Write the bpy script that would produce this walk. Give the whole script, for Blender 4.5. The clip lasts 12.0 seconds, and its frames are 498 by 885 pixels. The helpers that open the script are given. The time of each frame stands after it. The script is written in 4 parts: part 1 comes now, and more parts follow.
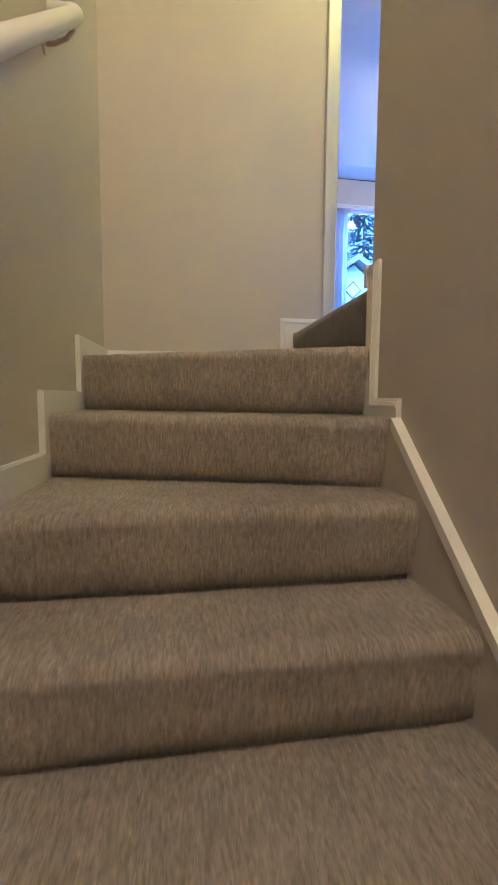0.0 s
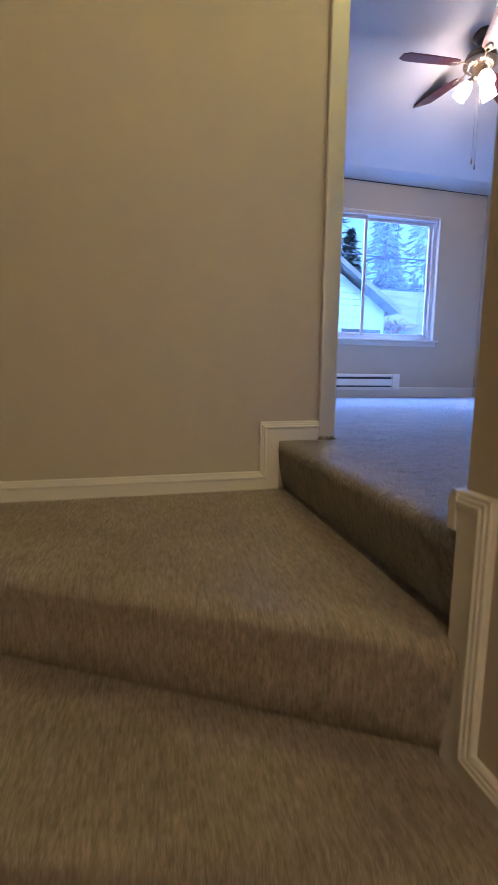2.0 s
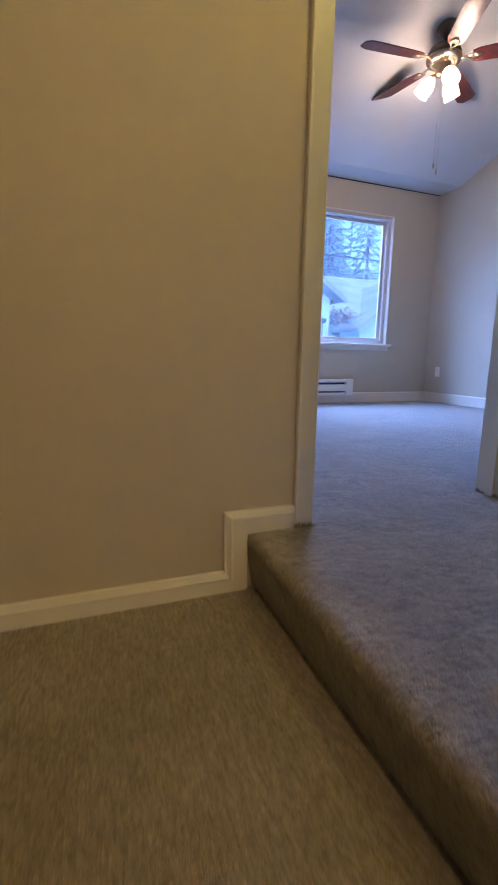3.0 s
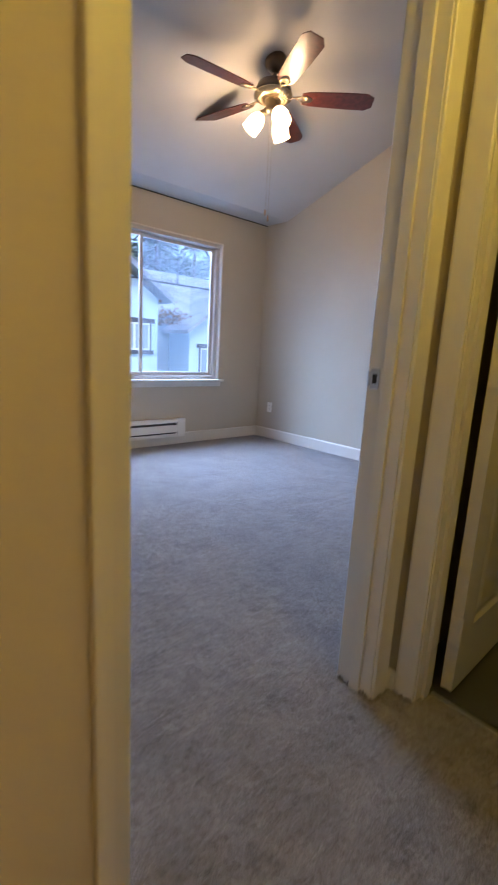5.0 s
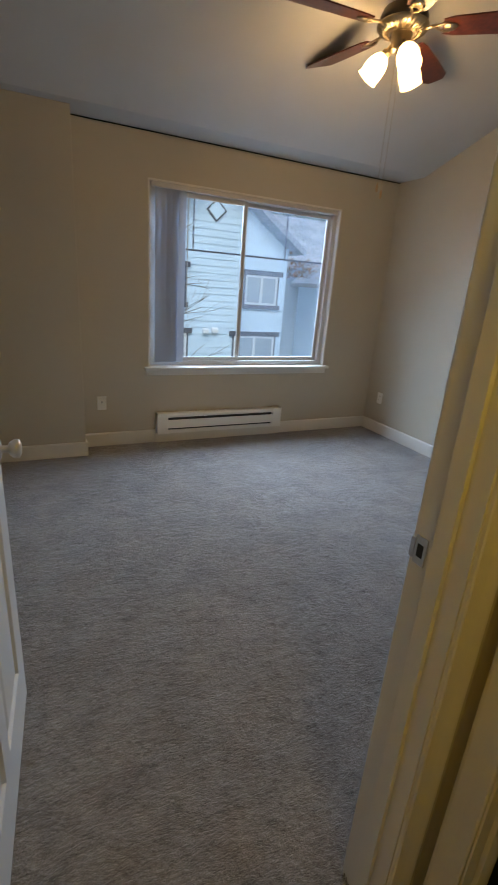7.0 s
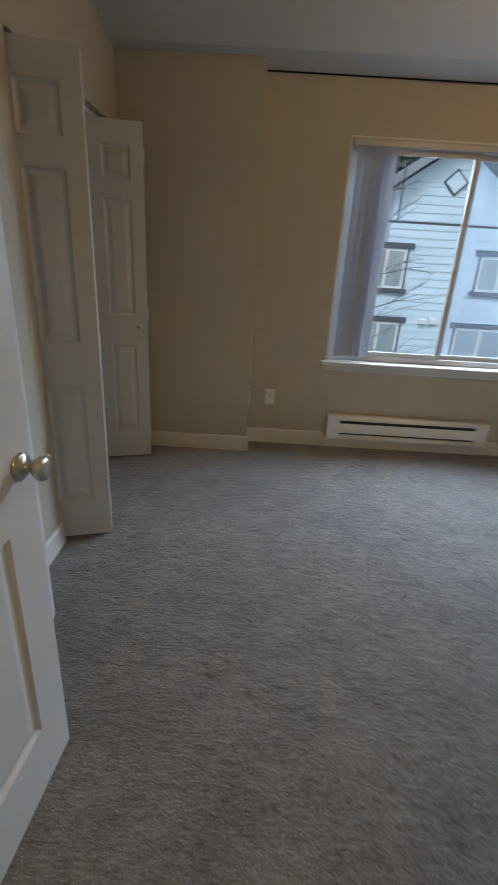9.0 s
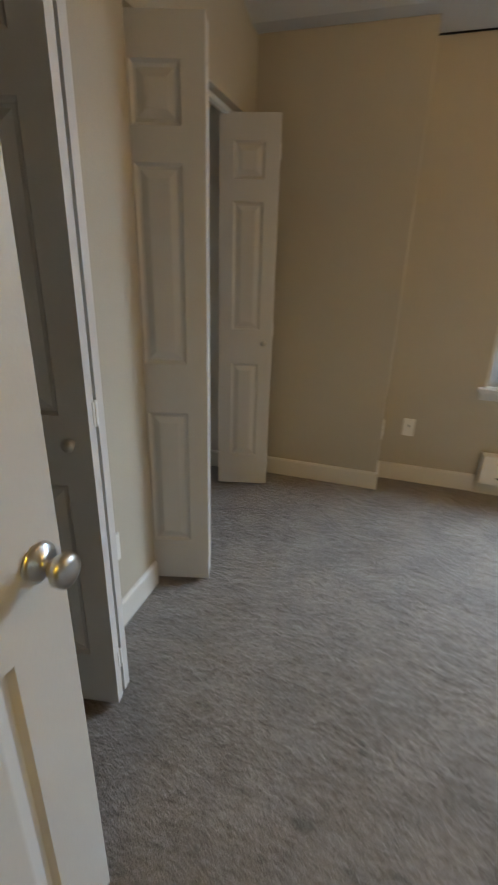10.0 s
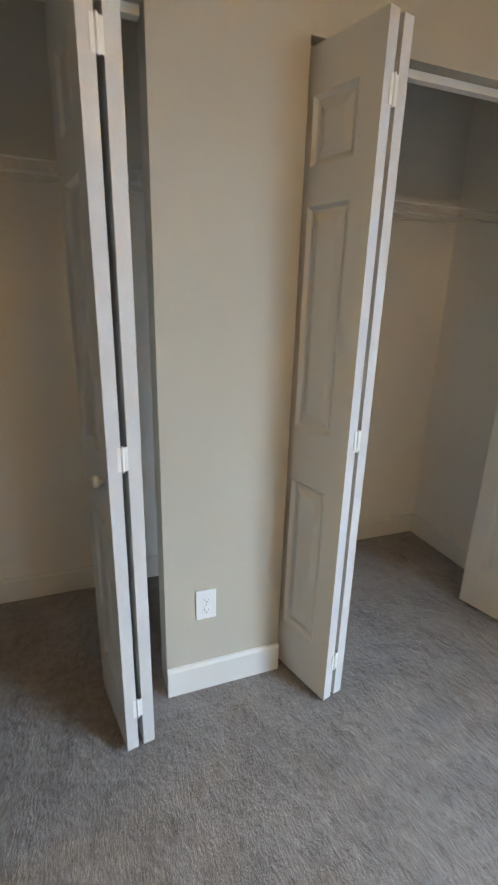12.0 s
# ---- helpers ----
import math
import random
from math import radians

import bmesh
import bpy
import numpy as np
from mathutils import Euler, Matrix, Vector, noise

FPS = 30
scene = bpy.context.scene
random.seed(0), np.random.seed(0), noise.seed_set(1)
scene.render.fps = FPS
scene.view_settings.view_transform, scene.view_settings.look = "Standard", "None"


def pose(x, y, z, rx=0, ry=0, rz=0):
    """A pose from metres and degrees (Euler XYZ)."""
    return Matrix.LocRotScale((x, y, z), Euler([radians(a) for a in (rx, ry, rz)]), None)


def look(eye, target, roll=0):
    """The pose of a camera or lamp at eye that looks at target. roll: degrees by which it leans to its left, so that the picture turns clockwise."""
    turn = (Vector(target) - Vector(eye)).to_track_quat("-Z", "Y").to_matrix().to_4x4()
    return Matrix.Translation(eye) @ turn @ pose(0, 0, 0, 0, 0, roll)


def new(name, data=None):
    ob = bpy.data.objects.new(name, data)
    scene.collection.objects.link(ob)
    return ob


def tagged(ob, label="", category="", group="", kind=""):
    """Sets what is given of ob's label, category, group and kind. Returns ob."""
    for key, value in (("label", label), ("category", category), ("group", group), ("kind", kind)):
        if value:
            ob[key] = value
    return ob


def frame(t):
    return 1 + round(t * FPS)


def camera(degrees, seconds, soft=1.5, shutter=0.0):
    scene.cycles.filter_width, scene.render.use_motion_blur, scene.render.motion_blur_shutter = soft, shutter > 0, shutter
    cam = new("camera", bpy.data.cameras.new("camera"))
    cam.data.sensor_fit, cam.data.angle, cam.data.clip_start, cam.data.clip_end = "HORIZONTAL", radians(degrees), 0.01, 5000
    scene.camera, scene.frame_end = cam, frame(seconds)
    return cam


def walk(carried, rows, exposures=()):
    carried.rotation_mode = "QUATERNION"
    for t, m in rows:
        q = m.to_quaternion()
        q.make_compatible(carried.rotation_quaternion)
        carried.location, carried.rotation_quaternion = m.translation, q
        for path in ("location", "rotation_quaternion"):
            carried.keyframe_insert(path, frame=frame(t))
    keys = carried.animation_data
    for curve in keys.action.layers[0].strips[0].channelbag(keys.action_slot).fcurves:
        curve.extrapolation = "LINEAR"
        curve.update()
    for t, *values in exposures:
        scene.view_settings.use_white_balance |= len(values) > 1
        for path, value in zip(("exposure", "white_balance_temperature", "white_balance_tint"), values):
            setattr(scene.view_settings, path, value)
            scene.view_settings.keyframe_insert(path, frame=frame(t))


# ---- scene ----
cam = camera(57.2, 12.0, shutter=0.5)
PATH = [
    (0, (-0.009, 0.029, -0.331), (0.314, 1.993, -0.526), 0.4),
    (0.5, (0.012, 0.224, -0.212), (0.349, 2.182, -0.443), 0.7),
    (1, (0.045, 0.413, -0.102), (0.399, 2.365, -0.354), -0.5),
    (1.5, (0.085, 0.596, 0.074), (0.497, 2.536, -0.183), -0.3),
    (2, (0.093, 0.777, 0.223), (0.577, 2.697, -0.062), 0.6),
    (2.5, (0.108, 0.954, 0.362), (0.689, 2.839, 0.032), 1.1),
    (4.5, (0.345, 1.603, 0.887), (1.517, 3.168, 0.463), 1.9),
    (5, (0.482, 1.693, 1.02), (1.798, 3.145, 0.624), 3.1),
    (5.5, (0.622, 1.811, 1.188), (2.012, 3.193, 0.791), 2.8),
    (6, (0.686, 1.868, 1.214), (1.998, 3.303, 0.742), 2.0),
    (6.5, (0.894, 1.904, 1.252), (1.981, 3.489, 0.696), 3.1),
    (7, (0.98, 1.906, 1.397), (1.819, 3.601, 0.746), 4.3),
    (7.2, (0.994, 1.91, 1.392), (1.782, 3.625, 0.728), 4.1),
    (8.8, (1.344, 2.328, 1.362), (1.446, 4.184, 0.625), 3.5),
    (9, (1.362, 2.377, 1.364), (1.359, 4.23, 0.61), 3.4),
    (9.5, (1.342, 2.568, 1.357), (1.106, 4.407, 0.607), 2.4),
    (10, (1.334, 2.802, 1.346), (0.787, 4.578, 0.607), 1.7),
    (10.5, (1.416, 3.066, 1.36), (0.461, 4.663, 0.627), 0.4),
    (11, (1.478, 3.236, 1.348), (0.201, 4.598, 0.633), 0.3),
    (11.5, (1.57, 3.456, 1.365), (0.01, 4.531, 0.722), 1.8),
    (12, (1.771, 3.641, 1.381), (-0.012, 4.314, 0.773), 1.6),
]
EXPOSURES = [(0.0, 2.14, 3850, 31), (0.5, 1.78, 3880, 30), (1.5, 1.50, 4050, 33), (2.5, 0.95, 4450, 32), (4.5, 1.08, 5400, 24), (5.0, 0.93, 5650, 23), (5.5, 0.60, 5900, 23), (7.0, 0.30, 6800, 14), (8.8, 0.14, 6700, 13), (9.5, 0.62, 7800, 14), (10.0, 0.66, 7750, 13), (10.5, 1.12, 7250, 12), (12.0, 1.28, 7050, 12)]
walk(cam, [(t, look(eye, target, roll)) for t, eye, target, roll in PATH], EXPOSURES)

# ---------------------------------------------------------------- world and light
world = bpy.data.worlds.new("overcast_sky")
scene.world = world
world.use_nodes = True
wn = world.node_tree
sky = wn.nodes.new("ShaderNodeTexSky")
sky.sky_type = "NISHITA"
sky.sun_disc = False
sky.sun_elevation = radians(38)
sky.sun_rotation = radians(200)
wn.links.new(sky.outputs[0], wn.nodes["Background"].inputs[0])
wn.nodes["Background"].inputs[1].default_value = 0.15


def lamp(name, kind, m, energy, color, size=0.1, size_y=None):
    data = bpy.data.lights.new(name, kind)
    data.energy, data.color = energy, color
    if kind == "AREA":
        data.shape, data.size, data.size_y = "RECTANGLE", size, size_y or size
    elif kind == "SUN":
        data.angle = size
    else:
        data.shadow_soft_size = size
    ob = new(name, data)
    ob.matrix_world = m
    return ob


# overcast sun, from behind this house
lamp("sun", "SUN", look((0, 0, 10), (3, 8, 0)), 1.5, (0.80, 0.92, 1.0), radians(20))
# the sky's light that falls through the window
lamp("window_daylight", "AREA", look((3.8, 7.2, 2.75), (3.4, 4.6, 0.5)), 900, (0.47, 0.685, 1.0), 4.9, 2.5)
# bulbs of unseen ceiling lights, added over the stairs and the landing
STAIR_LAMP, LANDING_LAMP = (0.10, -1.5, 2.42), (1.24, 1.50, 2.42)
lamp("unseen_stair_bulb", "POINT", pose(STAIR_LAMP[0], STAIR_LAMP[1], 2.24), 38, (1.0, 0.63, 0.16), 0.15)
lamp("unseen_landing_bulb", "POINT", pose(LANDING_LAMP[0], LANDING_LAMP[1], 2.24), 9, (1.0, 0.70, 0.04), 0.12)


# ---------------------------------------------------------------- materials
def material(name, color, rough=0.6, metal=0.0, spec=0.5):
    m = bpy.data.materials.new(name)
    m.use_nodes = True
    b = m.node_tree.nodes["Principled BSDF"]
    b.inputs["Base Color"].default_value = (*color, 1)
    b.inputs["Roughness"].default_value = rough
    b.inputs["Metallic"].default_value = metal
    b.inputs["Specular IOR Level"].default_value = spec
    return m


def node(m, kind, **values):
    n = m.node_tree.nodes.new(kind)
    for key, value in values.items():
        n.inputs[key.replace("_", " ")].default_value = value
    return n


def coords(m, scale=(1, 1, 1)):
    g = m.node_tree.nodes.new("ShaderNodeNewGeometry")
    p = m.node_tree.nodes.new("ShaderNodeMapping")
    p.inputs["Scale"].default_value = scale
    m.node_tree.links.new(g.outputs["Position"], p.inputs["Vector"])
    return p.outputs["Vector"]


def mix(m, fac, a, b):
    n = m.node_tree.nodes.new("ShaderNodeMix")
    n.data_type = "RGBA"
    for socket, value in ((n.inputs[0], fac), (n.inputs[6], a), (n.inputs[7], b)):
        if isinstance(value, bpy.types.NodeSocket):
            m.node_tree.links.new(value, socket)
        elif isinstance(value, (int, float)):
            socket.default_value = value
        else:
            socket.default_value = (*value, 1)
    return n.outputs[2]


def ramp(m, value, lo, hi):
    n = node(m, "ShaderNodeMapRange", From_Min=lo, From_Max=hi)
    m.node_tree.links.new(value, n.inputs["Value"])
    return n.outputs["Result"]


def noise_tex(m, scale, detail=3.0, rough=0.55, stretch=(1, 1, 1)):
    n = node(m, "ShaderNodeTexNoise", Scale=scale, Detail=detail, Roughness=rough)
    m.node_tree.links.new(coords(m, stretch), n.inputs["Vector"])
    return n.outputs["Fac"]


def bump(m, height, strength, distance, before=None):
    n = node(m, "ShaderNodeBump", Strength=strength, Distance=distance)
    m.node_tree.links.new(height, n.inputs["Height"])
    if before is not None:
        m.node_tree.links.new(before, n.inputs["Normal"])
    m.node_tree.links.new(n.outputs["Normal"], m.node_tree.nodes["Principled BSDF"].inputs["Normal"])
    return n.outputs["Normal"]


def base(m, color):
    m.node_tree.links.new(color, m.node_tree.nodes["Principled BSDF"].inputs["Base Color"])


def painted(name, color, rough, texture=0.25, dirt=0.06):
    """Rolled wall paint: orange-peel relief and faint unevenness."""
    m = material(name, color, rough, 0, 0.35)
    dark = [c * (1 - dirt) for c in color]
    base(m, mix(m, ramp(m, noise_tex(m, 1.3, 4), 0.35, 0.65), dark, color))
    n = bump(m, noise_tex(m, 160, 2), texture, 0.0015)
    bump(m, noise_tex(m, 9, 3), 0.10, 0.01, n)
    return m


def scaled(m, color, value, lo, hi, at_lo, at_hi):
    """color times a factor that runs from at_lo to at_hi as value runs from lo to hi."""
    r = node(m, "ShaderNodeMapRange", From_Min=lo, From_Max=hi, To_Min=at_lo, To_Max=at_hi)
    m.node_tree.links.new(value, r.inputs["Value"])
    n = m.node_tree.nodes.new("ShaderNodeMix")
    n.data_type, n.blend_type = "RGBA", "MULTIPLY"
    n.inputs[0].default_value = 1.0
    m.node_tree.links.new(color, n.inputs[6])
    m.node_tree.links.new(r.outputs["Result"], n.inputs[7])
    return n.outputs[2]


def carpet(name, light, dark, cell, stretch, patchy, fleck_size, fleck_dark, sheen, grainy):
    """Clumped yarn in rows, shade of the gaps painted darker, tufted flecks and brushed patches."""
    m = material(name, light, 0.95, 0, 0.1)
    b = m.node_tree.nodes["Principled BSDF"]
    b.inputs["Sheen Weight"].default_value, b.inputs["Sheen Roughness"].default_value = sheen, 0.35
    rows = noise_tex(m, cell, 2, 0.5, stretch)
    grain = noise_tex(m, cell * 2.3, 2, 0.6, [0.6 + 0.4 * v for v in stretch])
    fleck = noise_tex(m, fleck_size, 6, 0.72, [0.5 + 0.5 * v for v in stretch])
    patch = noise_tex(m, 5.5, 5, 0.62)
    c = mix(m, ramp(m, rows, 0.32, 0.68), dark, light)
    c = scaled(m, c, grain, 0.30, 0.70, 1 - grainy, 1 + grainy)
    c = scaled(m, c, fleck, 0.34, 0.45, 1.25, 1.0)
    c = scaled(m, c, fleck, 0.53, 0.60, 1.0, fleck_dark)
    c = scaled(m, c, patch, 0.42, 0.60, 1 + patchy * 0.4, 1 - patchy)
    if patchy > 0.12:
        # shade of pressed dents painted into the colour; no dent relief is made
        dent_shade = noise_tex(m, 15, 3, 0.6, (0.55, 1, 1))
        c = scaled(m, c, dent_shade, 0.60, 0.69, 1.0, 0.66)
    base(m, c)
    n = bump(m, rows, 0.5 if patchy > 0.12 else 0.9, 0.010)
    n = bump(m, grain, 0.8, 0.005, n)
    n = bump(m, fleck, 0.9, 0.020, n)
    bump(m, patch, 0.4, 0.02, n)
    return m


WALL = painted("beige_wall_paint", (0.51, 0.458, 0.357), 0.75)
# wall paint made paler: light the closets lack is put into the colour
CLOSET = painted("lightened_closet_paint", (0.80, 0.745, 0.65), 0.7)
CEIL = painted("white_ceiling_paint", (0.60, 0.585, 0.555), 0.9, 0.5)
TRIM = painted("white_trim_enamel", (0.72, 0.685, 0.61), 0.38, 0.10, 0.05)
DOOR = painted("white_door_enamel", (0.64, 0.615, 0.565), 0.42, 0.12, 0.05)
# white vinyl darkened to tan: its backlit shade sits in the base colour
BACKLIT_VINYL = material("white_vinyl", (0.50, 0.475, 0.44), 0.4)
METAL_WHITE = material("white_baked_enamel", (0.80, 0.78, 0.72), 0.4)
PLASTIC = material("ivory_plastic", (0.83, 0.81, 0.75), 0.35)
WIRE = material("white_vinyl_coated_wire", (0.80, 0.78, 0.73), 0.35)
DARK = material("dark_gap", (0.015, 0.014, 0.013), 0.8)
OUTLET_SLOT = material("grey_plastic_slot", (0.22, 0.21, 0.19), 0.6)
SLOT = material("heater_slot_shadow", (0.05, 0.045, 0.04), 0.6)
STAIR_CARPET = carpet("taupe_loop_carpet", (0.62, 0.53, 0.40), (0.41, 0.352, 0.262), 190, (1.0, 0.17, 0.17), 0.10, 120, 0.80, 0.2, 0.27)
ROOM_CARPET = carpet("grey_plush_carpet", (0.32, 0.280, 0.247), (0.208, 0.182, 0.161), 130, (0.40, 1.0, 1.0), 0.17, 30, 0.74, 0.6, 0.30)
NICKEL = material("satin_nickel", (0.62, 0.60, 0.56), 0.28, 1.0)
STEEL = material("worn_steel", (0.46, 0.45, 0.43), 0.35, 1.0)
BRASS = material("antique_brass", (0.46, 0.38, 0.26), 0.28, 1.0)
BRONZE = material("dark_bronze", (0.16, 0.13, 0.10), 0.35, 1.0)
TILE = painted("dark_grey_vinyl_floor", (0.10, 0.10, 0.095), 0.35, 0.15, 0.3)
BLIND = painted("grey_vinyl_blind", (0.44, 0.475, 0.53), 0.55, 0.2, 0.05)
b_tree = BLIND.node_tree
b_mix, b_thru = b_tree.nodes.new("ShaderNodeMixShader"), b_tree.nodes.new("ShaderNodeBsdfTranslucent")
b_thru.inputs[0].default_value = (0.50, 0.53, 0.58, 1)
b_mix.inputs[0].default_value = 0.22
b_tree.links.new(b_tree.nodes["Principled BSDF"].outputs[0], b_mix.inputs[1])
b_tree.links.new(b_thru.outputs[0], b_mix.inputs[2])
b_tree.links.new(b_mix.outputs[0], b_tree.nodes["Material Output"].inputs[0])
BLADE = material("cherry_wood_blade", (0.14, 0.035, 0.022), 0.28)
base(BLADE, mix(BLADE, ramp(BLADE, noise_tex(BLADE, 30, 4, 0.6, (1, 1, 1)), 0.3, 0.7), (0.045, 0.011, 0.008), (0.12, 0.028, 0.018)))
KNOB_WOOD = material("light_turned_wood", (0.42, 0.27, 0.14), 0.45)
EXT_FRAME = material("white_outdoor_vinyl", (0.78, 0.80, 0.82), 0.4)
SIDING = painted("pale_blue_siding_paint", (0.66, 0.82, 0.95), 0.7, 0.3, 0.1)
SIDING_GREY = painted("blue_grey_siding_paint", (0.36, 0.43, 0.47), 0.7, 0.3, 0.1)
DARK_TRIM = painted("dark_slate_trim_paint", (0.10, 0.11, 0.14), 0.6, 0.3, 0.1)
FASCIA = painted("lilac_grey_fascia_paint", (0.30, 0.31, 0.36), 0.7, 0.3, 0.15)
ROOF = painted("grey_asphalt_shingle", (0.45, 0.46, 0.48), 0.9, 0.8, 0.35)
# pale blue-grey colour paints the sky's reflection on the far panes
EXT_GLASS = material("painted_sky_far_glass", (0.36, 0.43, 0.48), 0.08)
# paler than real needles: distance haze is mixed into this green
LEAF = painted("hazed_conifer_needles", (0.18, 0.245, 0.205), 0.8, 0.5, 0.5)
BARK = painted("grey_brown_bark", (0.16, 0.13, 0.11), 0.9, 0.8, 0.4)
DRY = painted("dry_orange_leaves", (0.35, 0.17, 0.07), 0.9, 0.5, 0.4)
GROUND = painted("damp_grass", (0.06, 0.09, 0.04), 0.95, 0.8, 0.5)

GLASS = bpy.data.materials.new("window_glass")
GLASS.use_nodes = True
gt = GLASS.node_tree
gt.nodes.remove(gt.nodes["Principled BSDF"])
g_clear, g_gloss, g_mix = gt.nodes.new("ShaderNodeBsdfTransparent"), gt.nodes.new("ShaderNodeBsdfGlossy"), gt.nodes.new("ShaderNodeMixShader")
g_clear.inputs[0].default_value = (0.93, 0.97, 0.98, 1)
g_gloss.inputs["Roughness"].default_value = 0.01
g_fres = gt.nodes.new("ShaderNodeFresnel")
gt.links.new(g_fres.outputs[0], g_mix.inputs[0])
gt.links.new(g_clear.outputs[0], g_mix.inputs[1])
gt.links.new(g_gloss.outputs[0], g_mix.inputs[2])
gt.links.new(g_mix.outputs[0], gt.nodes["Material Output"].inputs[0])

SCREEN = bpy.data.materials.new("insect_mesh")
SCREEN.use_nodes = True
st = SCREEN.node_tree
s_mix, s_clear = st.nodes.new("ShaderNodeMixShader"), st.nodes.new("ShaderNodeBsdfTransparent")
st.nodes["Principled BSDF"].inputs["Base Color"].default_value = (0.34, 0.38, 0.44, 1)
st.nodes["Principled BSDF"].inputs["Roughness"].default_value = 0.6
s_mix.inputs[0].default_value = 0.13
st.links.new(s_clear.outputs[0], s_mix.inputs[1])
st.links.new(st.nodes["Principled BSDF"].outputs[0], s_mix.inputs[2])
st.links.new(s_mix.outputs[0], st.nodes["Material Output"].inputs[0])

SHADE = material("frosted_lit_glass", (1.0, 0.9, 0.75), 0.4)
SHADE.node_tree.nodes["Principled BSDF"].inputs["Emission Color"].default_value = (1.0, 0.70, 0.32, 1)
SHADE.node_tree.nodes["Principled BSDF"].inputs["Emission Strength"].default_value = 7.5
sh_tree = SHADE.node_tree
sh_mix, sh_clear = sh_tree.nodes.new("ShaderNodeMixShader"), sh_tree.nodes.new("ShaderNodeBsdfTransparent")
sh_mix.inputs[0].default_value = 0.38
sh_tree.links.new(sh_clear.outputs[0], sh_mix.inputs[1])
sh_tree.links.new(sh_tree.nodes["Principled BSDF"].outputs[0], sh_mix.inputs[2])
sh_tree.links.new(sh_mix.outputs[0], sh_tree.nodes["Material Output"].inputs[0])


# ---------------------------------------------------------------- mesh helpers
def mesh_from(name, bm, mat):
    bmesh.ops.recalc_face_normals(bm, faces=bm.faces)
    me = bpy.data.meshes.new(name)
    bm.to_mesh(me)
    bm.free()
    me.materials.append(mat)
    return me


def smooth(me):
    for p in me.polygons:
        p.use_smooth = True


def part(name, bm, mat, parent, label="", soft=False):
    me = mesh_from(name, bm, mat)
    if soft:
        smooth(me)
    ob = new(name, me)
    ob.parent = parent
    if label:
        tagged(ob, label)
    return ob


def structure(name, bm, mat, label, category, soft=False):
    me = mesh_from(name, bm, mat)
    if soft:
        smooth(me)
    return tagged(new(name, me), label, category, kind="structure")


def thing(name, at, label, category, group="", rz=0):
    ob = new(name)
    ob.empty_display_size = 0.05
    ob.matrix_basis = pose(*at, 0, 0, rz)
    return tagged(ob, label, category, group)


def box(bm, x0, x1, y0, y1, z0, z1, bevel=0.0):
    vs = [bm.verts.new((x, y, z)) for z in (z0, z1) for y in (y0, y1) for x in (x0, x1)]
    faces = [(0, 2, 3, 1), (4, 5, 7, 6), (0, 1, 5, 4), (2, 6, 7, 3), (0, 4, 6, 2), (1, 3, 7, 5)]
    fs = [bm.faces.new([vs[i] for i in f]) for f in faces]
    if bevel:
        es = list({e for f in fs for e in f.edges})
        bmesh.ops.bevel(bm, geom=es, offset=bevel, segments=2, affect="EDGES", profile=0.6)


def boxes(*rows, bevel=0.0):
    bm = bmesh.new()
    for r in rows:
        box(bm, *r, bevel=bevel)
    return bm


def prism(bm, pts, lo, hi, axis="z"):
    """A solid with the outline pts, swept from lo to hi along axis."""
    put = {"z": lambda a, b, c: (a, b, c), "x": lambda a, b, c: (c, a, b), "y": lambda a, b, c: (a, c, b)}[axis]
    bot = [bm.verts.new(put(a, b, lo)) for a, b in pts]
    top = [bm.verts.new(put(a, b, hi)) for a, b in pts]
    n = len(pts)
    bm.faces.new(bot[::-1])
    bm.faces.new(top)
    for i in range(n):
        bm.faces.new((bot[i], bot[(i + 1) % n], top[(i + 1) % n], top[i]))


def lathe(bm, rings, steps=24, m=Matrix()):
    """A turned solid; rings of (radius, height)."""
    loops = [[bm.verts.new(m @ Vector((r * math.cos(2 * math.pi * i / steps), r * math.sin(2 * math.pi * i / steps), z))) for i in range(steps)] for r, z in rings]
    for a, b in zip(loops, loops[1:]):
        for i in range(steps):
            bm.faces.new((a[i], a[(i + 1) % steps], b[(i + 1) % steps], b[i]))
    bm.faces.new(loops[0][::-1])
    bm.faces.new(loops[-1])


def tube(bm, pts, r0, r1=None, steps=8):
    """A round bar along pts, tapering from r0 to r1."""
    r1 = r0 if r1 is None else r1
    pts = [Vector(p) for p in pts]
    loops = []
    for i, p in enumerate(pts):
        d = (pts[min(i + 1, len(pts) - 1)] - pts[max(i - 1, 0)]).normalized()
        q = d.to_track_quat("Z", "Y")
        r = r0 + (r1 - r0) * i / max(1, len(pts) - 1)
        loops.append([bm.verts.new(p + q @ Vector((r * math.cos(2 * math.pi * k / steps), r * math.sin(2 * math.pi * k / steps), 0))) for k in range(steps)])
    for a, b in zip(loops, loops[1:]):
        for k in range(steps):
            bm.faces.new((a[k], a[(k + 1) % steps], b[(k + 1) % steps], b[k]))
    bm.faces.new(loops[0][::-1])
    bm.faces.new(loops[-1])


# ---------------------------------------------------------------- plan
XL, XS = -0.335, 0.572             # side walls of the stairs
YB, YBN = 2.32, 2.435             # wall between stairs and bedroom
YS = 1.342                        # end of the wall beside the stairs
DX0, DX1, DH = 0.806, 1.60, 2.045  # bedroom doorway
XBW, XBE = 1.70, 1.80           # wall of the bathroom doorway
XC0, XC, XR = 0.35, 0.465, 4.285   # closet front wall, east wall
YN, YNO = 5.773, 5.915             # window wall
YJ, XJ = 5.571, 1.335              # chase beside the closet
CZ, KNEE, SLOPE = 2.41, 5.46, 0.352
WX0, WX1, WZ0, WZ1 = 1.885, 3.665, 0.68, 2.105
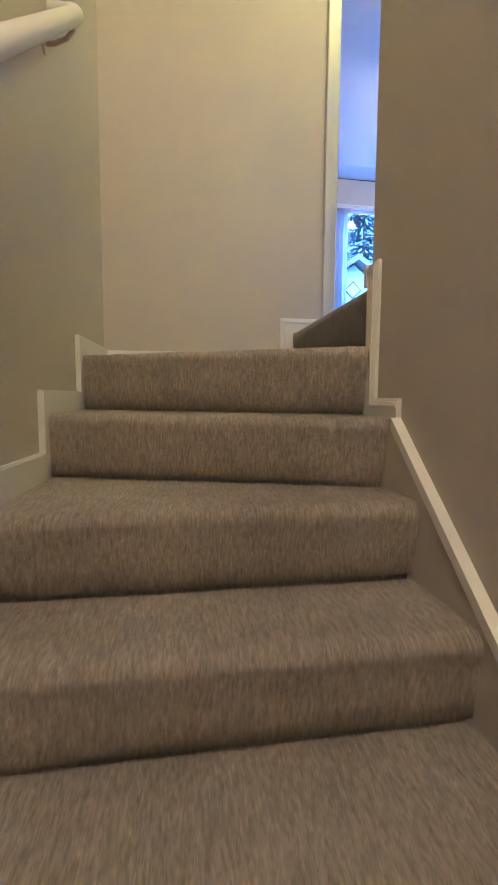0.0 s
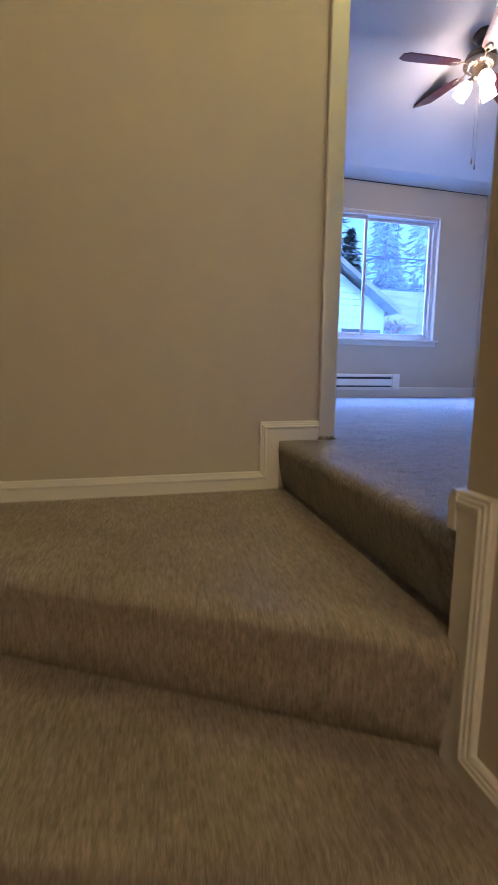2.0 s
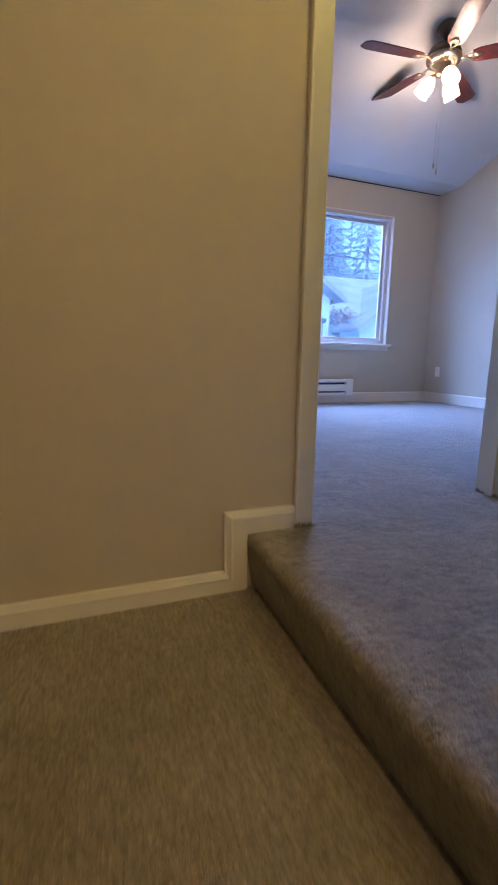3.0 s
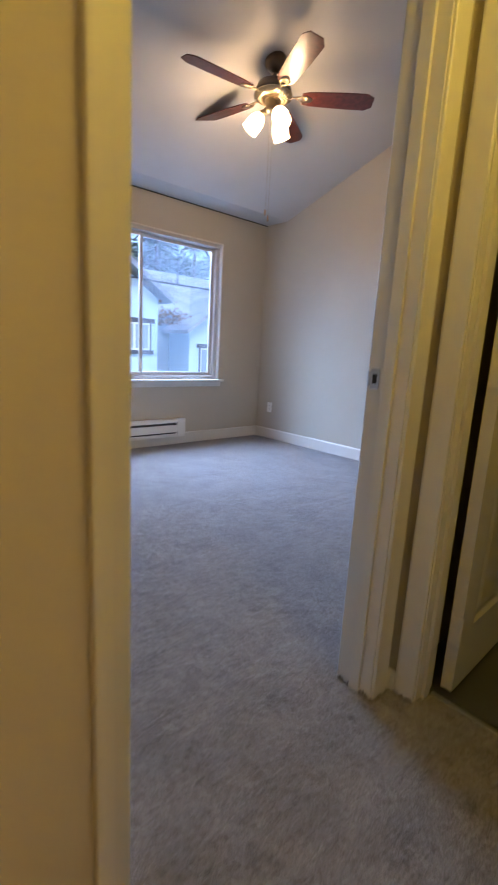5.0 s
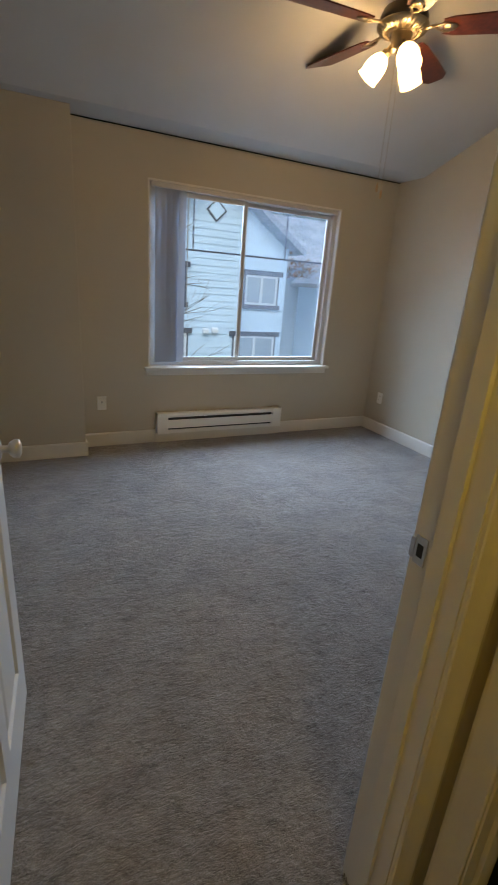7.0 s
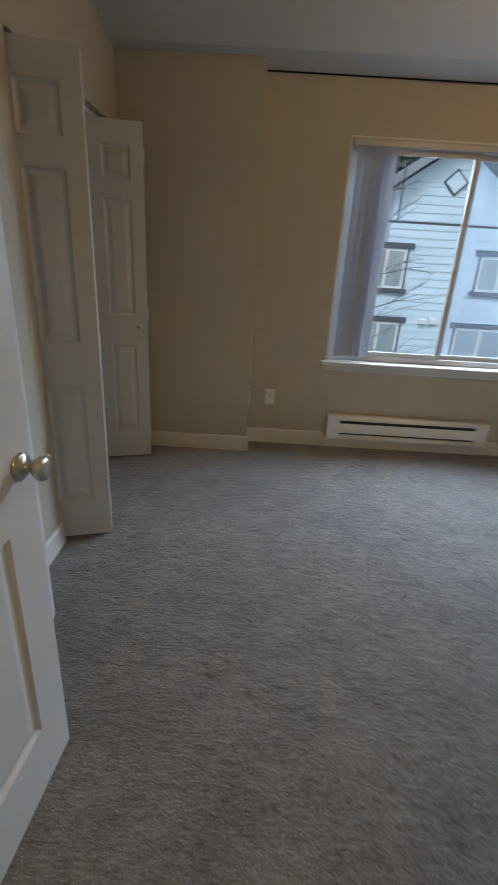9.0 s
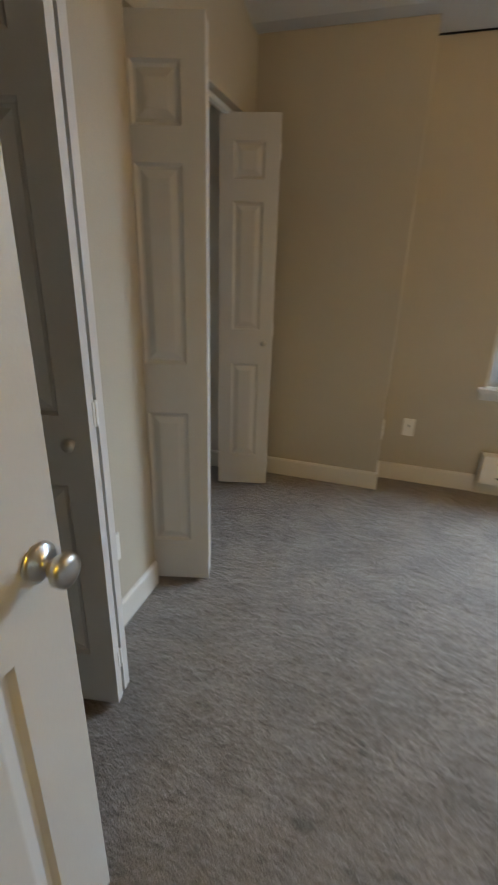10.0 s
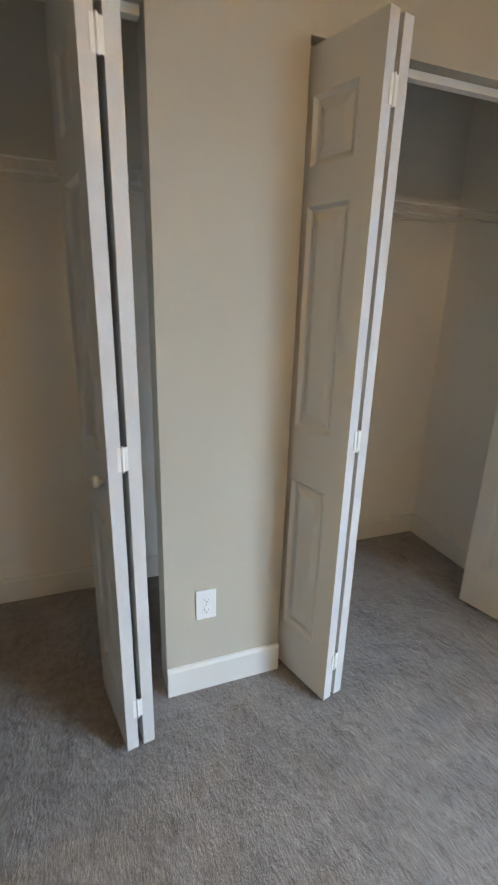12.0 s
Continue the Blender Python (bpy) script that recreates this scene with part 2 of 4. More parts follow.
C1A, C1B, C2A, C2B, CH = 4.275, 5.505, 2.62, 3.848, 2.03   # closet openings
CBX, CBY = -0.30, 5.535            # closet back and end
RISE = 0.19
TOPZ = 3.62


def xl(y):
    """West wall of the stairs, a little out of square."""
    return XL - 0.058 * max(0.0, min(YB - y, 1.6))


def ceil_at(y):
    return CZ + max(0.0, KNEE - y) * SLOPE


# ---------------------------------------------------------------- floors
bm = boxes((XC0 - 0.8, XR + 0.05, YBN, YNO, -0.25, 0.0))
structure("floor_bedroom", bm, ROOM_CARPET, "grey-taupe plush carpet floor of the bedroom and closets", "carpet floor")
bm = bmesh.new()
prism(bm, [(0.66, YS), (1.776, YS), (1.776, YB), (DX1 + 0.02, YB), (DX1 + 0.02, YBN), (DX0 - 0.02, YBN), (DX0 - 0.02, YB), (0.66, YB)], -0.25, 0.0)
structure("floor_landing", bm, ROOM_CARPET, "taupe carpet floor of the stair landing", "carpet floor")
structure("floor_bathroom", boxes((1.776, 3.2, 0.4, YB, -0.25, -0.006)), TILE, "dark grey sheet floor of the bathroom", "floor")
structure("floor_threshold", boxes((1.768, 1.784, 1.45, 2.21, -0.01, 0.004), bevel=0.002), NICKEL, "thin metal strip where carpet meets floor", "threshold")


# ---------------------------------------------------------------- stairs
def rounded_step(name, left, right, back_left, back_right, z, extra=(), mat=None, rise=RISE):
    """One carpeted step: riser, rounded nosing along left-right, tread back to the next riser."""
    l, r = Vector((*left, 0)), Vector((*right, 0))
    along = (r - l).normalized()
    out = Vector((along.y, -along.x, 0))
    rad = 0.030
    prof = [(0.004, -rise - 0.012), (-0.024, -rise - 0.004), (-0.022, -rise + 0.006), (0.0, -rise + 0.015), (0.010, -rise * 0.55), (0.018, -0.045)]
    for k in range(8):
        a = radians(-8 + 98 * k / 7)
        prof.append((-0.008 + rad * math.cos(a), -rad + rad * math.sin(a)))
    bm = bmesh.new()
    n = 40
    rows = []
    for i in range(n + 1):
        p = l.lerp(r, i / n)
        rows.append([bm.verts.new((p + out * o + Vector((0, 0, z + h + (0.0025 * noise.noise(p * 30 + Vector((0, 0, z * 9 + h * 40)))))))) for o, h in prof])
    for a, b in zip(rows, rows[1:]):
        for k in range(len(prof) - 1):
            bm.faces.new((a[k], b[k], b[k + 1], a[k + 1]))
    bl, br = Vector((*back_left, z)), Vector((*back_right, z))
    outline = [row[-1] for row in rows]
    corner = [bm.verts.new((*e, z)) for e in extra]
    vb = [bm.verts.new(br), *corner, bm.verts.new(bl)]
    bm.faces.new(outline + vb)
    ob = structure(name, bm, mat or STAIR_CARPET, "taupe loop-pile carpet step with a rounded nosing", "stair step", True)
    return ob



for k in range(4):
    y = -0.235 + 0.25 * k
    rounded_step(f"stair_step_{k + 1}", (xl(y), y), (XS, y), (xl(y + 0.25), y + 0.25), (XS, y + 0.25), -1.52 + RISE * k)
rounded_step("stair_step_5", (xl(0.765), 0.765), (XS, 0.765), (xl(1.005), 1.005), (XS, 1.005), -0.76)
rounded_step("stair_step_6", (xl(1.005), 1.005), (XS, 1.005), (xl(1.455), 1.455), (XS, 1.165), -0.57)
rounded_step("stair_step_7", (xl(1.455), 1.455), (XS, 1.165), (xl(1.87), 1.87), (XS, 1.33), -0.38)
rounded_step("stair_step_8", (xl(1.87), 1.87), (XS, 1.33), (XL, YB), (0.575, YS), -0.174, [(0.61, YB)], rise=0.206)
rounded_step("stair_step_9", (0.608, YB), (0.578, YS), (0.66, YB), (0.66, YS), 0.0, mat=ROOM_CARPET, rise=0.174)
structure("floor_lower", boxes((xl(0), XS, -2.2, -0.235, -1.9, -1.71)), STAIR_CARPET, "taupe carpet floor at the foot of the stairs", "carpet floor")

# ---------------------------------------------------------------- walls
bm = bmesh.new()
prism(bm, [(xl(0) - 0.115, -2.3), (xl(0), -2.3), (xl(0), YB - 1.6), (XL, YB), (XL, YBN), (xl(0) - 0.115, YBN)], -1.9, 2.5)
structure("wall_stair_west", bm, WALL, "beige painted wall beside the stairs", "wall")
structure("wall_stair_east", boxes((XS, XS + 0.115, -2.3, YS, -1.9, 2.5)), WALL, "beige painted wall beside the stairs", "wall")
structure("wall_stair_south", boxes((xl(0), XS, -2.3, -2.2, -1.9, 2.5)), WALL, "beige painted wall behind the stairs", "wall")
structure("wall_landing_south", boxes((XS + 0.115, XBW, YS - 0.115, YS, -0.25, 2.5)), WALL, "beige painted wall of the landing", "wall")
structure("wall_divider", boxes(
    (XL, DX0 - 0.02, YB, YBN, -0.6, TOPZ), (DX1 + 0.02, XR, YB, YBN, -0.25, TOPZ), (DX0 - 0.02, DX1 + 0.02, YB, YBN, DH + 0.02, TOPZ)),
    WALL, "beige painted wall between stairs and bedroom with a doorway", "wall")
structure("wall_bathroom", boxes((XBW, XBE, YS, 1.428, -0.25, 2.5), (XBW, XBE, 2.239, YB, -0.25, 2.5), (XBW, XBE, 1.428, 2.239, DH + 0.02, 2.5)),
          WALL, "beige painted wall with the bathroom doorway", "wall")
structure("wall_bathroom_far", boxes((3.2, 3.3, 0.3, YB, -0.25, 2.5), (XBW, 3.2, 0.3, 0.4, -0.25, 2.5), (XBW, XBE, 0.4, YS, -0.25, 2.5)),
          WALL, "beige painted walls of the dark bathroom", "wall")


def slope_wall(bm, x0, x1, y0, y1, z0=-0.02):
    """A wall along y whose top follows the ceiling."""
    pts = [(y0, z0), (y1, z0), (y1, ceil_at(y1) + 0.03)]
    if y0 < KNEE < y1:
        pts.append((KNEE, CZ + 0.03))
    pts.append((y0, ceil_at(y0) + 0.03))
    prism(bm, pts, x0, x1, "x")


bm = bmesh.new()
slope_wall(bm, XR, XR + 0.115, YB, YNO)
structure("wall_east", bm, WALL, "beige painted bedroom wall under a sloped ceiling", "wall")
for k, (a, b, z) in enumerate(((YBN, C2A, -0.02), (C2B, C1A, -0.02), (C1B, YN, -0.02), (C2A, C2B, CH), (C1A, C1B, CH))):
    bm = bmesh.new()
    slope_wall(bm, XC0, XC, a, b, z)
    structure(f"wall_closet_{k + 1}", bm, WALL, "beige painted wall beside the closet openings" if z < 0 else "beige painted wall above a closet opening", "wall")
structure("wall_closet_back", boxes((CBX - 0.1, CBX, YBN, YN, -0.02, 2.45), (CBX, XC0, CBY, YN, -0.02, 2.45)), CLOSET, "closet walls in beige paint lightened for missing light", "wall")
structure("ceiling_closet", boxes((CBX, XC0, YBN, CBY, 2.40, 2.45)), CEIL, "white closet ceiling", "ceiling")
structure("wall_chase", boxes((XC, XJ, YJ, YN, -0.02, CZ + 0.03), bevel=0.006), WALL, "beige painted boxed-out chase beside the closet", "wall")
structure("wall_north", boxes(
    (XC0, WX0, YN, YNO, -0.3, CZ + 0.15), (WX1, XR + 0.115, YN, YNO, -0.3, CZ + 0.15),
    (WX0, WX1, YN, YNO, -0.3, WZ0 - 0.02), (WX0, WX1, YN, YNO, WZ1, CZ + 0.15)), WALL, "beige painted bedroom wall with a wide window", "wall")
bm = bmesh.new()
prism(bm, [(YNO, CZ), (YNO, CZ + 0.15), (KNEE, CZ + 0.15), (YB, ceil_at(YB) + 0.15), (YB, ceil_at(YB)), (KNEE, CZ)], XC0, XR + 0.115, "x")
structure("ceiling_bedroom", bm, CEIL, "white sloped bedroom ceiling with a flat strip above the window", "ceiling")
structure("ceiling_stairs", boxes((xl(0) - 0.115, XBE + 1.5, -2.3, YB, 2.42, 2.52)), CEIL, "white ceiling over stairs and landing", "ceiling")
structure("trim_ceiling_joint", boxes((XJ, XR, YN - 0.004, YN, CZ - 0.009, CZ - 0.001)), DARK, "dark open joint between wall and ceiling", "joint")


# ---------------------------------------------------------------- skirtings
def skirting(name, pts, h=0.115, t=0.014, z=0.0, label="white painted wooden baseboard"):
    """Boards along a polyline; the wall is to the right of the way walked."""
    bm = bmesh.new()
    for (ax, ay), (bx, by) in zip(pts, pts[1:]):
        a, b = Vector((ax, ay, 0)), Vector((bx, by, 0))
        d = (b - a).normalized()
        n = Vector((-d.y, d.x, 0))
        prof = [(0, 0), (t, 0), (t, h - 0.012), (t * 0.55, h - 0.002), (0, h)]
        ends = []
        for p, e in ((a, 0.0), (b, 0.0)):
            ends.append([bm.verts.new(p + d * e + n * o + Vector((0, 0, z + k))) for o, k in prof])
        m = len(prof)
        bm.faces.new(ends[0])
        bm.faces.new(ends[1][::-1])
        for i in range(m):
            bm.faces.new((ends[0][i], ends[0][(i + 1) % m], ends[1][(i + 1) % m], ends[1][i]))
    return structure(name, bm, TRIM, label, "baseboard")


skirting("baseboard_east", [(XR, YBN), (XR, YN)])
skirting("baseboard_window", [(XR, YN), (3.20, YN)])
skirting("baseboard_window_west", [(1.945, YN), (XJ, YN)])
skirting("baseboard_chase_side", [(XJ, YN), (XJ, YJ - 0.014)])
skirting("baseboard_chase", [(XJ, YJ), (XC, YJ)])
skirting("baseboard_closet_end", [(XC, YJ), (XC, C1B)])
skirting("baseboard_pier", [(XC, C1A), (XC, C2B)])
skirting("baseboard_closet_south", [(XC, C2A), (XC, YBN)])
skirting("baseboard_divider", [(DX1 + 0.072, YBN), (XR, YBN)][::-1])
skirting("baseboard_closet_back", [(CBX, CBY), (CBX, YBN)])
skirting("baseboard_closet_inner", [(XC0, CBY), (CBX, CBY)])

# stepped skirting of the stairs
T = 0.018


for k, (y0, y1, z) in enumerate(((-0.02, 0.23, -1.33), (0.23, 0.48, -1.14), (0.48, 0.70, -0.95), (0.70, 0.935, -0.76), (0.935, 1.40, -0.57), (1.40, 1.81, -0.38), (1.81, YB, -0.184))):
    topz = z + (0.064 if z > -0.5 else 0.075) + (0.012 if z > -0.2 else 0)
    bm = bmesh.new()
    for ya, yb, za in ((y0, y0 + 0.042, z - 0.2), (y0 + 0.042, y1, z - 0.02)):
        prism(bm, [(xl(ya), ya), (xl(ya) + T, ya), (xl(yb) + T, yb), (xl(yb), yb)], za, topz)
        prism(bm, [(xl(ya), ya), (xl(ya) + T - 0.005, ya), (xl(yb) + T - 0.005, yb), (xl(yb), yb)], topz, topz + 0.004)
    structure(f"trim_stair_west_{k + 1}", bm, TRIM, "white painted stepped stair skirting", "stair skirting")
MOULD = ((0.0, 0.0), (0.0, 0.009), (0.003, 0.0125), (0.007, 0.0125), (0.010, 0.0155), (0.014, 0.0155), (0.017, 0.0185), (0.023, 0.018), (0.026, 0.0150))


def moulded(name, outer, width, put):
    """A mitred board along a level, upright, level line; ridges along its outer edge, flat within. put(a, z, out) gives the place."""
    (a0, z0), (a1, z1), (a2, z2), (a3, z3) = outer
    bm = bmesh.new()
    rows = []
    for d, out in MOULD + ((width, 0.0150), (width, 0.0)):
        rows.append([bm.verts.new(put(a, z, out)) for a, z in ((a0, z0 - d), (a1 + d, z1 - d), (a2 + d, z2 - d), (a3, z3 - d))])
    for p, q in zip(rows, rows[1:] + rows[:1]):
        for k in range(3):
            bm.faces.new((p[k], p[k + 1], q[k + 1], q[k]))
    bm.faces.new([row[0] for row in rows])
    bm.faces.new([row[3] for row in rows][::-1])
    return structure(name, bm, TRIM, "white painted moulded stair skirting, mitred at the step", "stair skirting")


moulded("trim_stair_north", ((XL + T, -0.110), (0.518, -0.110), (0.518, 0.068), (DX0 - 0.068, 0.068)), 0.070, lambda a, z, o: (a, YB - o, z))
moulded("trim_stair_corner", ((1.135, -0.330), (1.278, -0.330), (1.278, 0.060), (YS, 0.060)), 0.062, lambda a, z, o: (XS - o, a, z))
bm = bmesh.new()
ends = [[bm.verts.new((x, YS + o, 0.060 - d)) for d, o in MOULD + ((0.062, 0.0150), (0.062, 0.0))] for x in (XS - 0.0185, XBW)]
bm.faces.new(ends[0])
bm.faces.new(ends[1][::-1])
for k in range(len(ends[0])):
    n = (k + 1) % len(ends[0])
    bm.faces.new((ends[0][k], ends[0][n], ends[1][n], ends[1][k]))
structure("baseboard_landing_south", bm, TRIM, "white painted moulded baseboard of the landing", "baseboard")
CAP = 0.88
bm = bmesh.new()
prism(bm, [(-2.2, -4.2), (1.26, -0.60), (1.26, -0.386), (1.135, -0.386), (1.135, -0.41), (-2.2, -0.41 - CAP * 3.335)], 0.548, XS, "x")
structure("trim_stringer", bm, WALL, "beige painted stringer board beside the steps", "stringer")
bm = bmesh.new()
prism(bm, [(-2.2, -0.41 - CAP * 3.335), (1.135, -0.41), (1.135, -0.38), (-2.2, -0.38 - CAP * 3.335)], 0.544, XS, "x")
structure("trim_stringer_cap", bm, TRIM, "white painted sloped stringer cap", "trim")


# ---------------------------------------------------------------- door frames
def casing_bar(bm, a, b, w_dir, out):
    """A moulded casing from a to b; w_dir points from the opening's edge outward, out away from the wall."""
    a, b, w, o = Vector(a), Vector(b), Vector(w_dir), Vector(out)
    prof = [(0, 0), (0, 0.009), (0.003, 0.0118), (0.030, 0.0132), (0.054, 0.016), (0.0605, 0.0155), (0.063, 0.0125), (0.063, 0)]
    ends = [[bm.verts.new(p + w * k + o * h) for k, h in prof] for p in (a, b)]
    m = len(prof)
    bm.faces.new(ends[0])
    bm.faces.new(ends[1][::-1])
    for i in range(m):
        bm.faces.new((ends[0][i], ends[0][(i + 1) % m], ends[1][(i + 1) % m], ends[1][i]))


def door_frame_x(name, x0, x1, y0, y1, h, label):
    """Frame of a doorway in a wall along x."""
    ob = tagged(new(name), label, "door frame", kind="structure")
    for x, s in ((x0, -1), (x1, 1)):
        part("jamb", boxes((min(x, x + s * 0.02), max(x, x + s * 0.02), y0 - 0.002, y1 + 0.002, 0, h), bevel=0.001), TRIM, ob)
        part("stop", boxes((min(x, x - s * 0.011), max(x, x - s * 0.011), y0 + 0.035, y0 + 0.07, 0, h), bevel=0.002), TRIM, ob)
        for y, o in ((y0, -1), (y1, 1)):
            bm = bmesh.new()
            casing_bar(bm, (x + s * 0.005, y, 0.0), (x + s * 0.005, y, h + 0.06), (s, 0, 0), (0, o, 0))
            part("casing", bm, TRIM, ob)
    part("jamb", boxes((x0 - 0.02, x1 + 0.02, y0 - 0.002, y1 + 0.002, h, h + 0.02)), TRIM, ob)
    for y, o in ((y0, -1), (y1, 1)):
        bm = bmesh.new()
        casing_bar(bm, (x0 - 0.005, y, h + 0.005), (x1 + 0.005, y, h + 0.005), (0, 0, 1), (0, o, 0))
        part("casing", bm, TRIM, ob)
    return ob


frame_1 = door_frame_x("door_frame_1", DX0, DX1, YB, YBN, DH, "white painted door frame with moulded casing, scuffed at the carpet")
bm = boxes((DX1 - 0.0025, DX1 - 0.0005, YBN - 0.030, YBN - 0.004, 0.932, 0.988))
box(bm, DX1 - 0.004, DX1 - 0.0004, YBN - 0.004, YBN + 0.006, 0.94, 0.98)
plate = part("strike_plate", bm, STEEL, frame_1, "satin nickel strike plate")
part("latch_hole", boxes((DX1 - 0.0032, DX1 - 0.0024, YBN - 0.024, YBN - 0.010, 0.947, 0.973)), DARK, plate)

frame_2 = tagged(new("door_frame_2"), "white painted bathroom door frame with moulded casing", "door frame", kind="structure")
BY0, BY1 = 1.445, 2.222
for y, s in ((BY0, -1), (BY1, 1)):
    part("jamb", boxes((XBW - 0.002, XBE + 0.002, min(y, y + s * 0.015), max(y, y + s * 0.015), 0, DH), bevel=0.001), TRIM, frame_2)
    part("stop", boxes((XBW + 0.03, XBW + 0.065, min(y, y - s * 0.011), max(y, y - s * 0.011), 0, DH), bevel=0.002), TRIM, frame_2)
    bm = bmesh.new()
    casing_bar(bm, (XBW, y + s * 0.004, 0.0), (XBW, y + s * 0.004, DH + 0.06), (0, s, 0), (-1, 0, 0))
    part("casing", bm, TRIM, frame_2)
bm = bmesh.new()
casing_bar(bm, (XBW, BY0 - 0.004, DH + 0.005), (XBW, BY1 + 0.004, DH + 0.005), (0, 0, 1), (-1, 0, 0))
part("casing", bm, TRIM, frame_2)
part("jamb", boxes((XBW - 0.002, XBE + 0.002, BY0 - 0.015, BY1 + 0.015, DH, DH + 0.02)), TRIM, frame_2)
skirting("baseboard_landing", [(XBW, YB), (DX1 + 0.068, YB)], 0.06)
skirting("baseboard_landing_corner", [(XBW, BY1 + 0.068), (XBW, YB)], 0.06)


# ragged pile standing up where the carpet meets the door frames
rnd = random.Random(8)
bm = bmesh.new()
for (xa, ya), (xb, yb), cnt in (((DX1 + 0.004, YB - 0.019), (DX1 + 0.070, YB - 0.019), 26), ((DX1 - 0.004, YB), (DX1 - 0.004, YBN), 34),
                                ((XBW - 0.019, BY1 + 0.002), (XBW - 0.019, BY1 + 0.068), 26), ((DX0 - 0.070, YB - 0.019), (DX0 - 0.004, YB - 0.019), 26),
                                ((XBW - 0.019, BY0 - 0.068), (XBW - 0.019, BY0 - 0.002), 26)):
    for k in range(cnt):
        u = (k + rnd.random()) / cnt
        x, y = xa + (xb - xa) * u, ya + (yb - ya) * u
        r, h = rnd.uniform(0.002, 0.005), rnd.uniform(0.004, 0.017)
        lean = Vector((rnd.uniform(-0.004, 0.004), rnd.uniform(-0.004, 0.004), h))
        tube(bm, [(x, y, -0.002), (x + lean.x, y + lean.y, h)], r, r * 0.3, 5)
tufts = structure("carpet_tufts", bm, ROOM_CARPET, "ragged carpet pile at the foot of the door casings", "carpet pile")
tagged(tufts, "ragged carpet pile at the foot of the door casings", "carpet pile", kind="stuff")


# ---------------------------------------------------------------- panelled doors
def ring_panel(bm, x0, x1, z0, z1, y, s):
    """A sunk and raised door panel on the face at y that looks along s."""
    loops = []
    for inset, depth in ((0, 0), (0.010, 0.0095), (0.019, 0.0105), (0.042, 0.003), (0.046, 0.0025)):
        loops.append([bm.verts.new((a, y - s * depth, c)) for a, c in ((x0 + inset, z0 + inset), (x1 - inset, z0 + inset), (x1 - inset, z1 - inset), (x0 + inset, z1 - inset))])
    for a, b in zip(loops, loops[1:]):
        for i in range(4):
            bm.faces.new((a[i], a[(i + 1) % 4], b[(i + 1) % 4], b[i]))
    bm.faces.new(loops[-1])


def panel_door(ob, w, h, th, cols, rows, z0=0.0):
    """Stiles and rails with sunk panels; hinge edge at x=0, faces at y=0 and y=-th."""
    bm = bmesh.new()
    xs = [0.0]
    for a, b in cols:
        xs += [a, b]
    xs.append(w)
    for i in range(0, len(xs), 2):
        box(bm, xs[i], xs[i + 1], -th, 0, z0, z0 + h)
    zs = [z0]
    for a, b in rows:
        zs += [a, b]
    zs.append(z0 + h)
    for a, b in cols:
        for i in range(0, len(zs), 2):
            box(bm, a, b, -th, 0, zs[i], zs[i + 1])
    bmesh.ops.remove_doubles(bm, verts=bm.verts, dist=0.0001)
    part("stiles_and_rails", bm, DOOR, ob)
    for a, b in cols:
        for c, d in rows:
            bm = bmesh.new()
            ring_panel(bm, a, b, c, d, 0, 1)
            ring_panel(bm, a, b, c, d, -th, -1)
            part("panel", bm, DOOR, ob)


def knob(ob, x, z, th, both=True, r=0.027, reach=0.058, rose=0.032):
    for s, y in ((1, 0.0), (-1, -th)) if both else ((1, 0.0),):
        m = Matrix.Translation((x, y, z)) @ Matrix.Rotation(-s * math.pi / 2, 4, "X")
        bm = bmesh.new()
        lathe(bm, [(rose, 0), (rose, 0.004), (rose * 0.8, 0.010), (0.3 * rose, 0.012), (0.3 * rose, reach * 0.5), (r * 0.65, reach * 0.55), (r, reach * 0.78), (r * 0.95, reach * 0.98), (r * 0.55, reach * 1.06), (0.002, reach * 1.07)], 24, m)
        part("knob", bm, NICKEL, ob, "satin nickel knob", True)


ROWS_Z = [(0.21, 0.79), (0.98, 1.63), (1.73, 1.90)]
d1 = thing("door", (DX0 - 0.018, YBN + 0.024, 0.0), "white six-panel bedroom door standing wide open", "door", rz=86.0)
panel_door(d1, 0.835, 2.02, 0.035, [(0.11, 0.375), (0.455, 0.72)], ROWS_Z, 0.014)
knob(d1, 0.79, 0.925, 0.035)
for z in (0.22, 1.0, 1.8):
    bm = bmesh.new()
    tube(bm, [(-0.004, 0.004, z - 0.045), (-0.004, 0.004, z + 0.045)], 0.006)
    part("hinge", bm, NICKEL, d1)

d2 = thing("door", (XBE + 0.012, BY1 - 0.022, 0.0), "white panelled bathroom door standing open", "door", rz=1.5)
panel_door(d2, 0.74, 2.02, 0.035, [(0.10, 0.335), (0.405, 0.64)], ROWS_Z, 0.014)
for z in (0.22, 1.0, 1.8):
    bm = bmesh.new()
    tube(bm, [(-0.006, -0.036, z - 0.045), (-0.006, -0.036, z + 0.045)], 0.0055)
    box(bm, -0.004, -0.001, -0.034, -0.004, z - 0.045, z + 0.045)
    part("hinge", bm, TRIM, d2, "white painted hinge")


